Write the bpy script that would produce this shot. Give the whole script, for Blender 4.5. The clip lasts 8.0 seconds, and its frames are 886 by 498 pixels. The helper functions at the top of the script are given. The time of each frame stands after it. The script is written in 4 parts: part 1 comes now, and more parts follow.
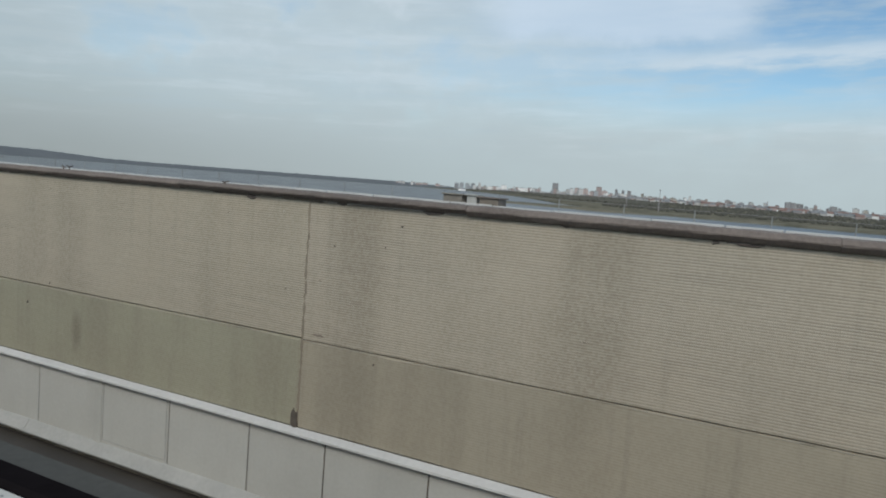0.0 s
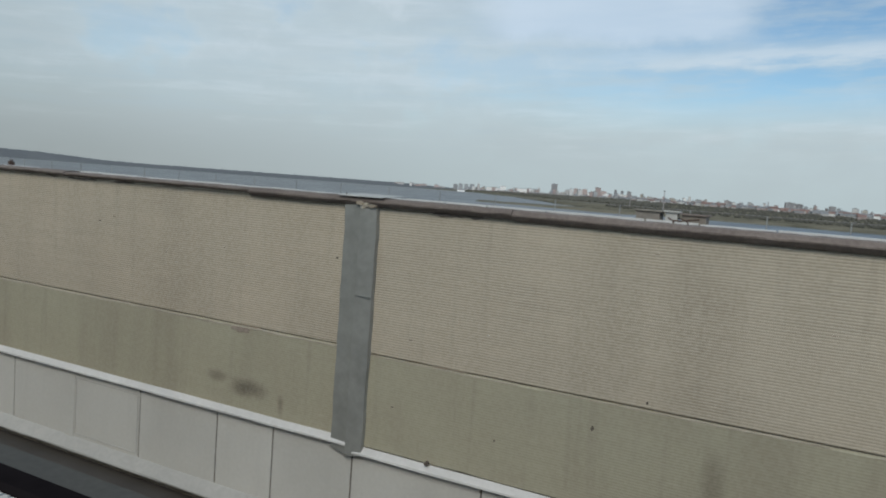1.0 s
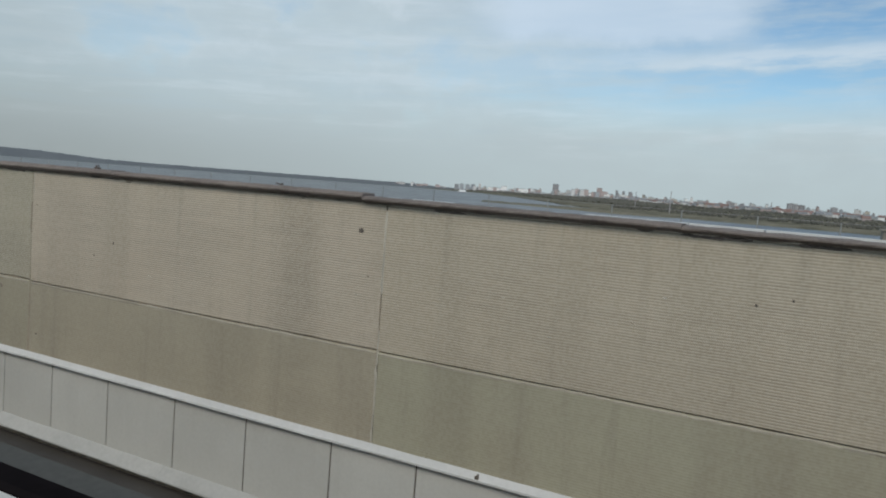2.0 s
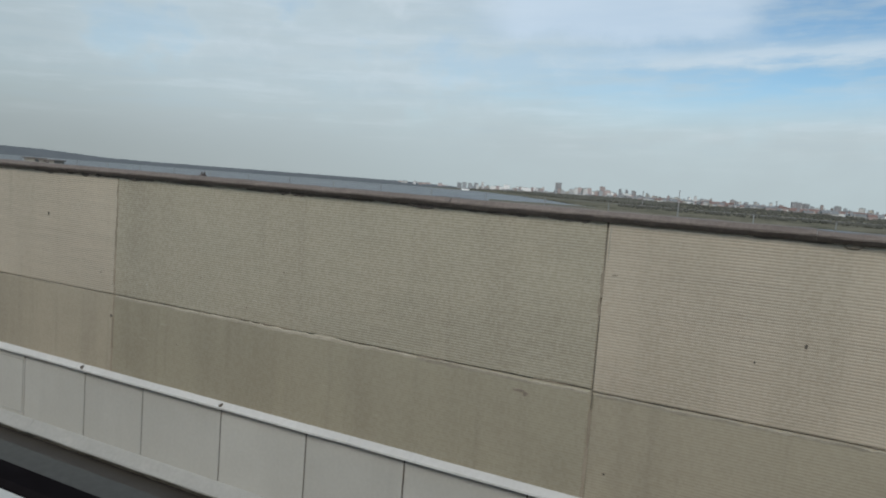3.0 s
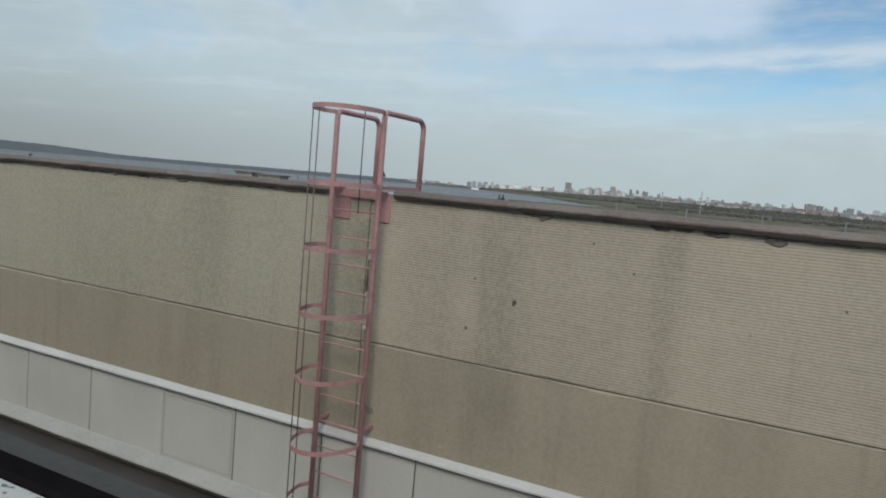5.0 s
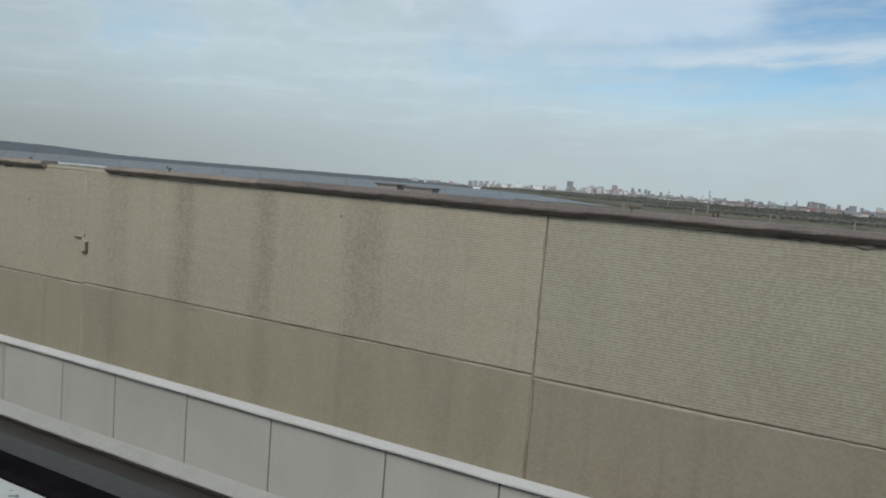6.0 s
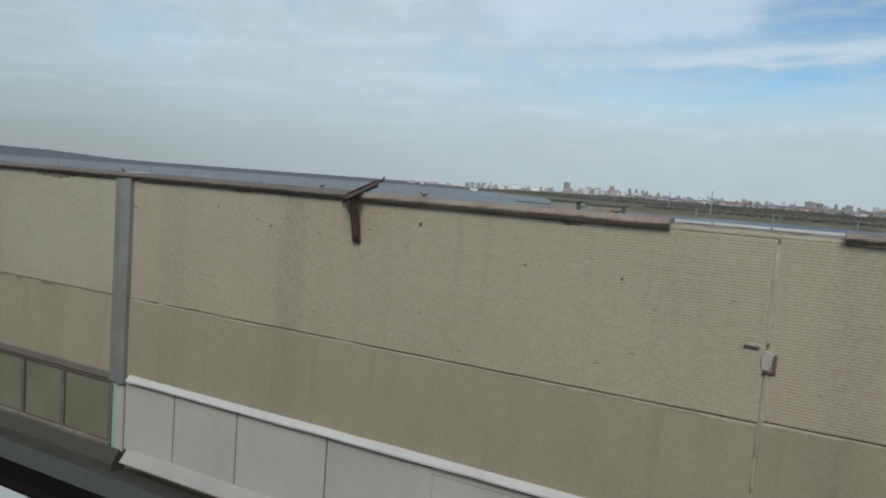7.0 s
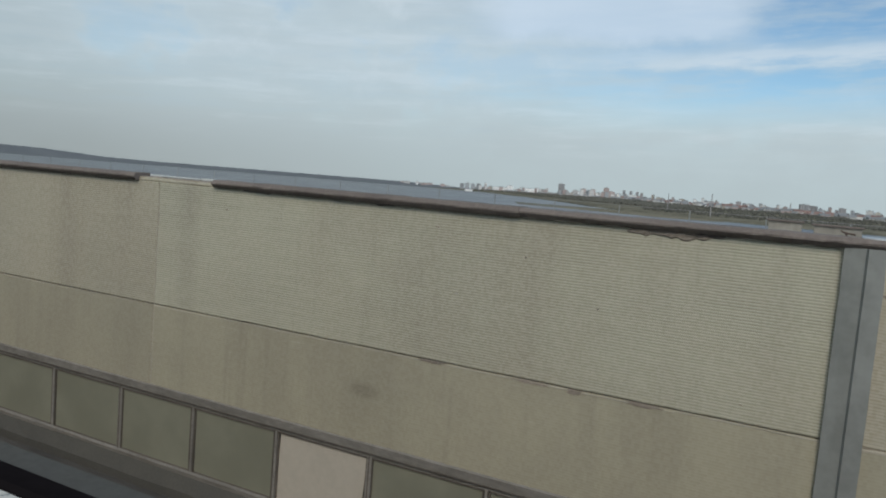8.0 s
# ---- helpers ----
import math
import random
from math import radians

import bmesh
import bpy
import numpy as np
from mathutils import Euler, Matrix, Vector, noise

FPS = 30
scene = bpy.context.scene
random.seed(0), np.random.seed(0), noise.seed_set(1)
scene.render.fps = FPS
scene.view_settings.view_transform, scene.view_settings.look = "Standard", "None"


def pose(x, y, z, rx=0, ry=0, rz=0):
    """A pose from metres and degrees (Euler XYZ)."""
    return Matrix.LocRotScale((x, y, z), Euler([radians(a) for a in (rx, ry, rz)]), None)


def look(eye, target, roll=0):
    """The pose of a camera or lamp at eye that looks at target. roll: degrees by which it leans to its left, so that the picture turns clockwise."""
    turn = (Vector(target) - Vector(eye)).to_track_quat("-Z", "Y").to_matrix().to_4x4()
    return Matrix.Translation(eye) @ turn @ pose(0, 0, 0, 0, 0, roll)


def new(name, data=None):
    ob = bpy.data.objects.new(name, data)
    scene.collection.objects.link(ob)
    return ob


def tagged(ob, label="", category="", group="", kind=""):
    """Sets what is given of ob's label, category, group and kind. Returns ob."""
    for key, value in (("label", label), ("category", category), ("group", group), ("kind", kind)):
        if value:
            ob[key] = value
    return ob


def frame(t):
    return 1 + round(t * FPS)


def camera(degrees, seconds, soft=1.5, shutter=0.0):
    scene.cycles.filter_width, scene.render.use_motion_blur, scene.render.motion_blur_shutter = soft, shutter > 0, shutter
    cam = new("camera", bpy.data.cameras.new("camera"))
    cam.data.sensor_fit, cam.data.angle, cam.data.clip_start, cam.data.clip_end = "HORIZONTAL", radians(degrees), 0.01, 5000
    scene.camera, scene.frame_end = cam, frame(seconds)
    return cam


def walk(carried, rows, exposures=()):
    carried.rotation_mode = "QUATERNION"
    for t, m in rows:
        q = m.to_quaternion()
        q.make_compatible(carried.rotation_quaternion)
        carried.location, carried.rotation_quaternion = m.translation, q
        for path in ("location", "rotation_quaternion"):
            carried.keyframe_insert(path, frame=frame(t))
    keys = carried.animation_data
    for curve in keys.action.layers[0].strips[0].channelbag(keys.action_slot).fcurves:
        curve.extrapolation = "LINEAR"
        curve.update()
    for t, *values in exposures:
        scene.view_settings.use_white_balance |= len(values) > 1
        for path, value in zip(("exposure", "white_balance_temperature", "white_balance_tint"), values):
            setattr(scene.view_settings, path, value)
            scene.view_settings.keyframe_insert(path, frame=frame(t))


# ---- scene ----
cam = camera(63.0, 8.0, soft=2.0)
SKY_STRENGTH, SUN_POWER = 0.12, 1.6
CLOUD_LOW, CLOUD_SIDE, CLOUD_HIGH = (0.345, 0.395, 0.405), (0.46, 0.55, 0.575), (0.52, 0.622, 0.675)
CLOUD_GREY, CLOUD_WHITE, CLOUD_BLUE = (0.415, 0.475, 0.50), (0.66, 0.745, 0.81), (0.42, 0.53, 0.61)
EYE = 3.80   # height of the eye over the ground beside the wall
PATH = [
    (0.0, pose(-2.003, 0.0, EYE, 85.10, -4.45, 27.20)),
    (0.5, pose(-5.691, 0.0, EYE, 85.10, -4.45, 27.09)),
    (1.0, pose(-9.667, 0.0, EYE, 85.18, -4.30, 27.03)),
    (1.2, pose(-11.171, 0.0, EYE, 85.20, -4.31, 27.01)),
    (1.5, pose(-13.363, 0.0, EYE, 85.20, -4.39, 27.01)),
    (1.7, pose(-14.850, 0.0, EYE, 85.19, -4.44, 27.01)),
    (2.8, pose(-23.144, 0.0, EYE, 85.07, -4.46, 27.12)),
    (3.0, pose(-24.643, 0.0, EYE, 85.05, -4.45, 27.16)),
    (3.5, pose(-28.358, 0.0, EYE, 85.03, -4.44, 27.36)),
    (4.0, pose(-32.374, 0.0, EYE, 84.98, -4.60, 27.63)),
    (4.5, pose(-36.111, 0.0, EYE, 84.96, -4.65, 27.66)),
    (5.0, pose(-40.141, 0.0, EYE, 84.91, -4.88, 27.74)),
    (5.2, pose(-41.744, 0.0, EYE, 84.90, -4.89, 27.76)),
    (6.3, pose(-50.514, 0.0, EYE, 84.84, -4.53, 27.73)),
    (6.5, pose(-52.111, 0.0, EYE, 84.87, -4.48, 27.68)),
    (7.0, pose(-56.110, 0.0, EYE, 85.00, -4.33, 27.43)),
    (7.2, pose(-57.625, 0.0, EYE, 85.06, -4.29, 27.32)),
    (7.5, pose(-59.870, 0.0, EYE, 85.14, -4.31, 27.15)),
    (7.6, pose(-60.657, 0.0, EYE, 85.16, -4.36, 27.11)),
    (8.0, pose(-63.886, 0.0, EYE, 85.08, -4.64, 26.92)),
]
walk(cam, PATH)

# ---- light ----
world = bpy.data.worlds.new("world")
scene.world = world
world.use_nodes = True
wn, wl = world.node_tree.nodes, world.node_tree.links
wn.clear()


def node(tree, kind, **inputs):
    n = tree.nodes.new(kind)
    for key, value in inputs.items():
        n.inputs[int(key[1:]) if key[1:].isdigit() else key].default_value = value
    return n


def wire(tree, value, socket):
    if isinstance(value, (int, float)):
        socket.default_value = value
    else:
        tree.links.new(value, socket)


def calc(tree, op, a, b=0.0, c=0.0):
    n = tree.nodes.new("ShaderNodeMath")
    n.operation = op
    for s, v in zip(n.inputs, (a, b, c)):
        wire(tree, v, s)
    return n.outputs[0]


def ramp(tree, value, lo, hi, a=0.0, b=1.0):
    n = tree.nodes.new("ShaderNodeMapRange")
    n.interpolation_type = "SMOOTHSTEP"
    for s, v in zip(n.inputs[:5], (value, lo, hi, a, b)):
        wire(tree, v, s)
    return n.outputs[0]


def mixed(tree, fac, a, b, mode="MIX"):
    n = tree.nodes.new("ShaderNodeMix")
    n.data_type, n.blend_type = "RGBA", mode
    wire(tree, fac, n.inputs[0])
    for s, v in ((n.inputs[6], a), (n.inputs[7], b)):
        if isinstance(v, tuple):
            s.default_value = (*v, 1)
        else:
            tree.links.new(v, s)
    return n.outputs[2]


def grains(tree, vector, scale, detail=3.0, rough=0.55, out=0):
    n = tree.nodes.new("ShaderNodeTexNoise")
    n.inputs["Scale"].default_value = scale
    n.inputs["Detail"].default_value = detail
    n.inputs["Roughness"].default_value = rough
    if vector:
        tree.links.new(vector, n.inputs["Vector"])
    return n.outputs[out]


def joined(tree, x, y, z=0.0):
    n = tree.nodes.new("ShaderNodeCombineXYZ")
    for s, v in zip(n.inputs, (x, y, z)):
        wire(tree, v, s)
    return n.outputs[0]


SUN_EL, SUN_AZ = 40.0, 158.0   # degrees; the azimuth clockwise from +y
wt = world.node_tree
sky = wn.new("ShaderNodeTexSky")
sky.sky_type, sky.sun_disc = "NISHITA", False
sky.sun_elevation, sky.sun_rotation = radians(SUN_EL), radians(SUN_AZ)
sky.air_density, sky.dust_density = 1.0, 0.4
coord = wn.new("ShaderNodeTexCoord")
split = wn.new("ShaderNodeSeparateXYZ")
wl.new(coord.outputs["Generated"], split.inputs[0])
w_az = calc(wt, "MULTIPLY", calc(wt, "ARCTAN2", split.outputs[0], split.outputs[1]), 57.2958)
w_el = calc(wt, "MULTIPLY", calc(wt, "ARCSINE", split.outputs[2]), 57.2958)
# a long thin white streak that rises slightly towards +x, blue under and over it, soft banks elsewhere
w_up = calc(wt, "MULTIPLY_ADD", w_az, -0.055, w_el)
w_fine = grains(wt, joined(wt, calc(wt, "MULTIPLY", w_az, 0.16), calc(wt, "MULTIPLY", w_up, 0.9)), 1.0, 6.0, 0.6)
w_streak = grains(wt, joined(wt, calc(wt, "MULTIPLY", w_az, 0.06), calc(wt, "MULTIPLY", w_up, 0.42), 7.0), 1.0, 5.0, 0.6)
w_bank = grains(wt, joined(wt, calc(wt, "MULTIPLY", w_az, 0.12), calc(wt, "MULTIPLY", w_el, 0.17), 3.0), 1.0, 5.0, 0.55)
w_puff = grains(wt, joined(wt, calc(wt, "MULTIPLY", w_az, 0.20), calc(wt, "MULTIPLY", w_el, 0.23), 9.0), 1.0, 5.0, 0.6)
w_band = calc(wt, "ABSOLUTE", calc(wt, "SUBTRACT", calc(wt, "MULTIPLY_ADD", w_fine, 2.6, w_up), 12.5))
w_band = calc(wt, "MULTIPLY", ramp(wt, w_band, 0.0, 1.1, 0.75, 0.0), ramp(wt, w_az, -24.0, -4.0, 0.15, 1.0))
w_open = calc(wt, "MULTIPLY", ramp(wt, calc(wt, "MULTIPLY_ADD", w_fine, 2.2, w_up), 6.2, 10.2), ramp(wt, calc(wt, "MULTIPLY_ADD", w_streak, 16.0, w_az), -24.0, 8.0, 0.10, 1.0))
w_open = calc(wt, "MULTIPLY", w_open, ramp(wt, w_fine, 0.35, 0.70, 1.0, 0.55))
w_open = calc(wt, "MULTIPLY", w_open, calc(wt, "MULTIPLY_ADD", w_band, -0.85, 1.0))
w_open = calc(wt, "MAXIMUM", w_open, calc(wt, "MULTIPLY", ramp(wt, w_bank, 0.46, 0.68), ramp(wt, w_el, 3.0, 9.0, 0.0, 0.38)))
# a thin bright veil high up, between the banks and the clear part
w_veil = calc(wt, "MULTIPLY", ramp(wt, calc(wt, "MULTIPLY_ADD", w_puff, 3.0, w_el), 12.2, 14.2), calc(wt, "MULTIPLY", ramp(wt, w_az, -27.0, -22.0), ramp(wt, calc(wt, "MULTIPLY_ADD", w_puff, 6.0, w_az), -5.0, 1.0, 1.0, 0.0)))
w_open = calc(wt, "MULTIPLY", w_open, calc(wt, "MULTIPLY_ADD", w_veil, -0.75, 1.0))
w_low = mixed(wt, ramp(wt, w_az, -55.0, -12.0), CLOUD_LOW, CLOUD_SIDE)
w_cloud = mixed(wt, ramp(wt, w_el, -1.0, 10.0), w_low, CLOUD_HIGH)
w_cloud = mixed(wt, ramp(wt, w_bank, 0.35, 0.62, 0.25, 0.0), w_cloud, CLOUD_GREY)
w_cloud = mixed(wt, calc(wt, "MULTIPLY", ramp(wt, w_puff, 0.50, 0.75, 0.0, 0.45), ramp(wt, w_el, 4.0, 10.0)), w_cloud, CLOUD_WHITE)
w_wisp = grains(wt, joined(wt, calc(wt, "MULTIPLY", w_az, 0.09), calc(wt, "MULTIPLY", w_up, 0.75), 21.0), 1.0, 6.0, 0.6)
w_cloud = mixed(wt, calc(wt, "MULTIPLY", ramp(wt, w_wisp, 0.48, 0.72, 0.0, 0.35), ramp(wt, w_el, 1.5, 6.0)), w_cloud, CLOUD_WHITE)
w_cloud = mixed(wt, calc(wt, "MULTIPLY", ramp(wt, w_wisp, 0.50, 0.30, 0.0, 0.30), ramp(wt, w_el, 1.5, 6.0)), w_cloud, CLOUD_BLUE)
w_cloud = mixed(wt, w_band, w_cloud, CLOUD_WHITE)
w_cloud = mixed(wt, ramp(wt, w_az, -62.0, -44.0, 0.85, 0.0), w_cloud, mixed(wt, 1.0, w_cloud, (0.86, 0.86, 0.85), "MULTIPLY"))
w_cloud = mixed(wt, calc(wt, "MULTIPLY", w_veil, 0.8), w_cloud, (0.56, 0.685, 0.82))
bg_sky = node(wt, "ShaderNodeBackground", Strength=SKY_STRENGTH)
wl.new(mixed(wt, 1.0, sky.outputs[0], (0.675, 0.82, 0.875), "MULTIPLY"), bg_sky.inputs[0])
bg_cloud = node(wt, "ShaderNodeBackground", Strength=1.0)
wl.new(w_cloud, bg_cloud.inputs[0])
w_mix = wn.new("ShaderNodeMixShader")
wl.new(w_open, w_mix.inputs[0])
wl.new(bg_cloud.outputs[0], w_mix.inputs[1])
wl.new(bg_sky.outputs[0], w_mix.inputs[2])
w_out = wn.new("ShaderNodeOutputWorld")
wl.new(w_mix.outputs[0], w_out.inputs[0])

sun = new("sun", bpy.data.lights.new("sun", "SUN"))
sun.data.energy, sun.data.angle, sun.data.color = SUN_POWER, radians(24), (1.0, 0.93, 0.81)
sun_way = Vector((math.sin(radians(SUN_AZ)) * math.cos(radians(SUN_EL)), math.cos(radians(SUN_AZ)) * math.cos(radians(SUN_EL)), math.sin(radians(SUN_EL))))
sun.matrix_world = look(sun_way * 50, (0, 0, 0))

# ---- materials ----


def surface(name, dark, light, rough=0.8, metal=0.0, grain=40.0, patch=2.5, bump=0.25, depth=0.004, tone=0.12, stretch=(1, 1, 1), streak=0.0, seen=0.5, shine=0.5):
    """Two colours mixed by patches and grain, an own tone for each object, fine relief, and streaks that run down."""
    m = bpy.data.materials.new(name)
    m.use_nodes = True
    t = m.node_tree
    b = t.nodes["Principled BSDF"]
    place = t.nodes.new("ShaderNodeNewGeometry").outputs["Position"]
    mp = t.nodes.new("ShaderNodeMapping")
    mp.inputs["Scale"].default_value = stretch
    t.links.new(place, mp.inputs[0])
    big = grains(t, mp.outputs[0], patch, 5.0, 0.6)
    fine = grains(t, mp.outputs[0], grain, 3.0, 0.6)
    f = calc(t, "MULTIPLY_ADD", fine, 0.4, calc(t, "MULTIPLY", big, 0.6))
    c = mixed(t, ramp(t, f, 0.5 - seen / 2, 0.5 + seen / 2), dark, light)
    if streak:
        s3 = t.nodes.new("ShaderNodeMapping")
        s3.inputs["Scale"].default_value = (3.0, 3.0, 0.25)
        t.links.new(place, s3.inputs[0])
        run = ramp(t, grains(t, s3.outputs[0], 1.0, 5.0, 0.65), 0.5, 0.75)
        c = mixed(t, calc(t, "MULTIPLY", run, streak), c, tuple(v * 0.55 for v in dark))
    own = t.nodes.new("ShaderNodeObjectInfo").outputs["Random"]
    hsv = t.nodes.new("ShaderNodeHueSaturation")
    t.links.new(c, hsv.inputs["Color"])
    wire(t, ramp(t, own, 0, 1, 1 - tone, 1 + tone), hsv.inputs["Value"])
    t.links.new(hsv.outputs[0], b.inputs["Base Color"])
    wire(t, ramp(t, big, 0.3, 0.7, max(rough - 0.1, 0.05), min(rough + 0.1, 1.0)), b.inputs["Roughness"])
    b.inputs["Metallic"].default_value = metal
    b.inputs["Specular IOR Level"].default_value = shine
    bp = node(t, "ShaderNodeBump", Strength=bump, Distance=depth)
    t.links.new(f, bp.inputs["Height"])
    t.links.new(bp.outputs[0], b.inputs["Normal"])
    return m


def mosaic(name, warm, cool, pitch=0.0245, dirt=1.0, relief=0.3, spread=0.20, bands=(), smears=()):
    """Small square facing tiles in rows, stained downwards by rain."""
    m = bpy.data.materials.new(name)
    m.use_nodes = True
    t = m.node_tree
    b = t.nodes["Principled BSDF"]
    place = t.nodes.new("ShaderNodeNewGeometry").outputs["Position"]
    s = t.nodes.new("ShaderNodeSeparateXYZ")
    t.links.new(place, s.inputs[0])
    own = t.nodes.new("ShaderNodeObjectInfo").outputs["Random"]
    wob = grains(t, place, 3.0, 2.0)
    u = calc(t, "DIVIDE", calc(t, "MULTIPLY_ADD", wob, 0.006, s.outputs[0]), pitch)
    v = calc(t, "DIVIDE", calc(t, "MULTIPLY_ADD", wob, 0.010, s.outputs[2]), pitch)
    du = calc(t, "PINGPONG", u, 0.5)
    dv = calc(t, "PINGPONG", v, 0.5)
    ju = ramp(t, du, 0.04, 0.14, 1.0, 0.0)
    jv = ramp(t, dv, 0.04, 0.34, 1.0, 0.0)
    info = t.nodes.new("ShaderNodeObjectInfo")   # its alpha says how open the joints of a panel still are
    joint = calc(t, "MULTIPLY", calc(t, "MAXIMUM", calc(t, "MULTIPLY", ju, 0.20), jv), info.outputs["Alpha"])
    one = t.nodes.new("ShaderNodeTexWhiteNoise")
    one.noise_dimensions = "2D"
    t.links.new(joined(t, calc(t, "FLOOR", calc(t, "ADD", u, 0.5)), calc(t, "FLOOR", calc(t, "ADD", v, 0.5))), one.inputs["Vector"])
    tint = info.outputs["Color"]
    c = mixed(t, 1.0, mixed(t, grains(t, place, 0.7, 3.0, 0.5), warm, cool), tint, "MULTIPLY")
    # broad damp bands and thin runs down the wall
    off = calc(t, "MULTIPLY", own, 37.0)
    band = grains(t, joined(t, calc(t, "MULTIPLY_ADD", s.outputs[0], 1.3, off), 0.0, calc(t, "MULTIPLY", s.outputs[2], 0.22)), 1.0, 4.0, 0.6)
    run = grains(t, joined(t, calc(t, "MULTIPLY_ADD", s.outputs[0], 7.0, off), 0.0, calc(t, "MULTIPLY", s.outputs[2], 0.35)), 1.0, 4.0, 0.6)
    spot = grains(t, place, 2.2, 6.0, 0.65)
    c = mixed(t, ramp(t, band, 0.46, 0.68, 0.0, 0.34), c, tuple(v_ * 0.52 for v_ in warm))
    c = mixed(t, ramp(t, run, 0.52, 0.75, 0.0, 0.28), c, tuple(v_ * 0.48 for v_ in warm))
    c = mixed(t, ramp(t, spot, 0.35, 0.7, 0.0, 0.30), c, tuple(v_ * 0.72 for v_ in warm))
    # damp columns under broken coping: place, half width, strength
    for x, half, power in bands:
        away = calc(t, "ABSOLUTE", calc(t, "SUBTRACT", calc(t, "MULTIPLY_ADD", run, 0.22, s.outputs[0]), x + 0.11))
        c = mixed(t, calc(t, "MULTIPLY", ramp(t, away, half * 0.3, half * 1.5, power * 0.7, 0.0), ramp(t, spot, 0.3, 0.55, 0.5, 1.0)), c, tuple(v_ * 0.46 for v_ in warm))
    # sooty smears: place, height, half width, half height, strength
    for x, z, w, h, power in smears:
        ex = calc(t, "DIVIDE", calc(t, "SUBTRACT", s.outputs[0], x), w)
        ez = calc(t, "DIVIDE", calc(t, "SUBTRACT", s.outputs[2], z), h)
        away = calc(t, "ADD", calc(t, "SQRT", calc(t, "ADD", calc(t, "MULTIPLY", ex, ex), calc(t, "MULTIPLY", ez, ez))), calc(t, "MULTIPLY_ADD", spot, 1.6, -0.8))
        c = mixed(t, ramp(t, away, 0.2, 1.2, power, 0.0), c, (0.10, 0.085, 0.065))
    c = mixed(t, calc(t, "MULTIPLY", ramp(t, one.outputs[0], 0, 1), spread), c, (0.66, 0.62, 0.525))
    # some of the joints are filled with dirt more than others
    row = grains(t, joined(t, calc(t, "MULTIPLY_ADD", s.outputs[0], 0.9, off), calc(t, "MULTIPLY", calc(t, "FLOOR", v), 0.83)), 1.0, 3.0, 0.6)
    wide = grains(t, joined(t, calc(t, "MULTIPLY", s.outputs[0], 0.5), off, calc(t, "MULTIPLY", s.outputs[2], 0.9)), 1.0, 3.0, 0.5)
    amount = calc(t, "MULTIPLY", ramp(t, row, 0.3, 0.7, 0.32 * dirt, 0.74 * dirt), ramp(t, wide, 0.35, 0.65, 0.6, 1.1))
    amount = calc(t, "MULTIPLY", amount, calc(t, "MULTIPLY", ramp(t, band, 0.46, 0.68, 1.0, 0.5), ramp(t, spot, 0.45, 0.65, 1.0, 0.65)))
    c = mixed(t, calc(t, "MULTIPLY", joint, amount), c, (0.13, 0.115, 0.09))
    # some rows turn paler in broken stretches
    pale = calc(t, "MULTIPLY", ramp(t, row, 0.58, 0.75), ramp(t, grains(t, place, 6.0, 4.0, 0.6), 0.5, 0.7, 0.0, 0.35))
    c = mixed(t, pale, c, (0.60, 0.56, 0.47))
    t.links.new(c, b.inputs["Base Color"])
    wire(t, calc(t, "MULTIPLY_ADD", joint, 0.25, 0.6), b.inputs["Roughness"])
    bp = node(t, "ShaderNodeBump", Strength=relief, Distance=0.003)
    wire(t, calc(t, "MULTIPLY_ADD", joint, -1.0, calc(t, "MULTIPLY", spot, 0.5)), bp.inputs["Height"])
    t.links.new(bp.outputs[0], b.inputs["Normal"])
    return m


def glassy(name, tint, rough):
    m = bpy.data.materials.new(name)
    m.use_nodes = True
    t = m.node_tree
    b = t.nodes["Principled BSDF"]
    place = t.nodes.new("ShaderNodeNewGeometry").outputs["Position"]
    dust = grains(t, place, 1.3, 4.0, 0.6)
    c = mixed(t, ramp(t, dust, 0.35, 0.7), tint, tuple(v * 1.22 for v in tint))
    t.links.new(c, b.inputs["Base Color"])
    wire(t, ramp(t, dust, 0.3, 0.7, rough, rough + 0.2), b.inputs["Roughness"])
    b.inputs["Specular IOR Level"].default_value = 0.5
    return m


BANDS = ((-44.11, 0.22, 0.60), (-47.52, 1.5, 0.34), (-42.07, 0.9, 0.30), (-43.36, 0.35, 0.45), (-66.60, 1.6, 0.26), (-6.00, 0.30, 0.55), (-3.59, 0.35, 0.40), (-10.34, 0.30, 0.35), (-16.17, 0.25, 0.30), (-21.80, 0.30, 0.45), (-31.79, 0.25, 0.45), (-36.79, 0.35, 0.40), (-41.17, 0.14, 0.55), (-42.67, 0.25, 0.55),
         (-46.20, 0.30, 0.40), (-52.08, 0.22, 0.60), (-53.39, 0.14, 0.70), (-54.60, 0.16, 0.70), (-55.71, 0.20, 0.45), (-60.97, 0.20, 0.55), (-62.63, 0.20, 0.35), (-70.12, 0.16, 0.40), (-72.17, 0.20, 0.45))
SMEARS = ((-14.92, EYE - 2.33, 0.30, 0.12, 0.75), (-15.37, EYE - 2.27, 0.18, 0.08, 0.5), (-14.47, EYE - 2.42, 0.05, 0.16, 0.5), (-10.14, EYE - 2.2, 0.10, 0.30, 0.4), (-67.64, EYE - 2.07, 0.20, 0.10, 0.35), (-42.57, EYE - 2.0, 0.25, 0.35, 0.18))

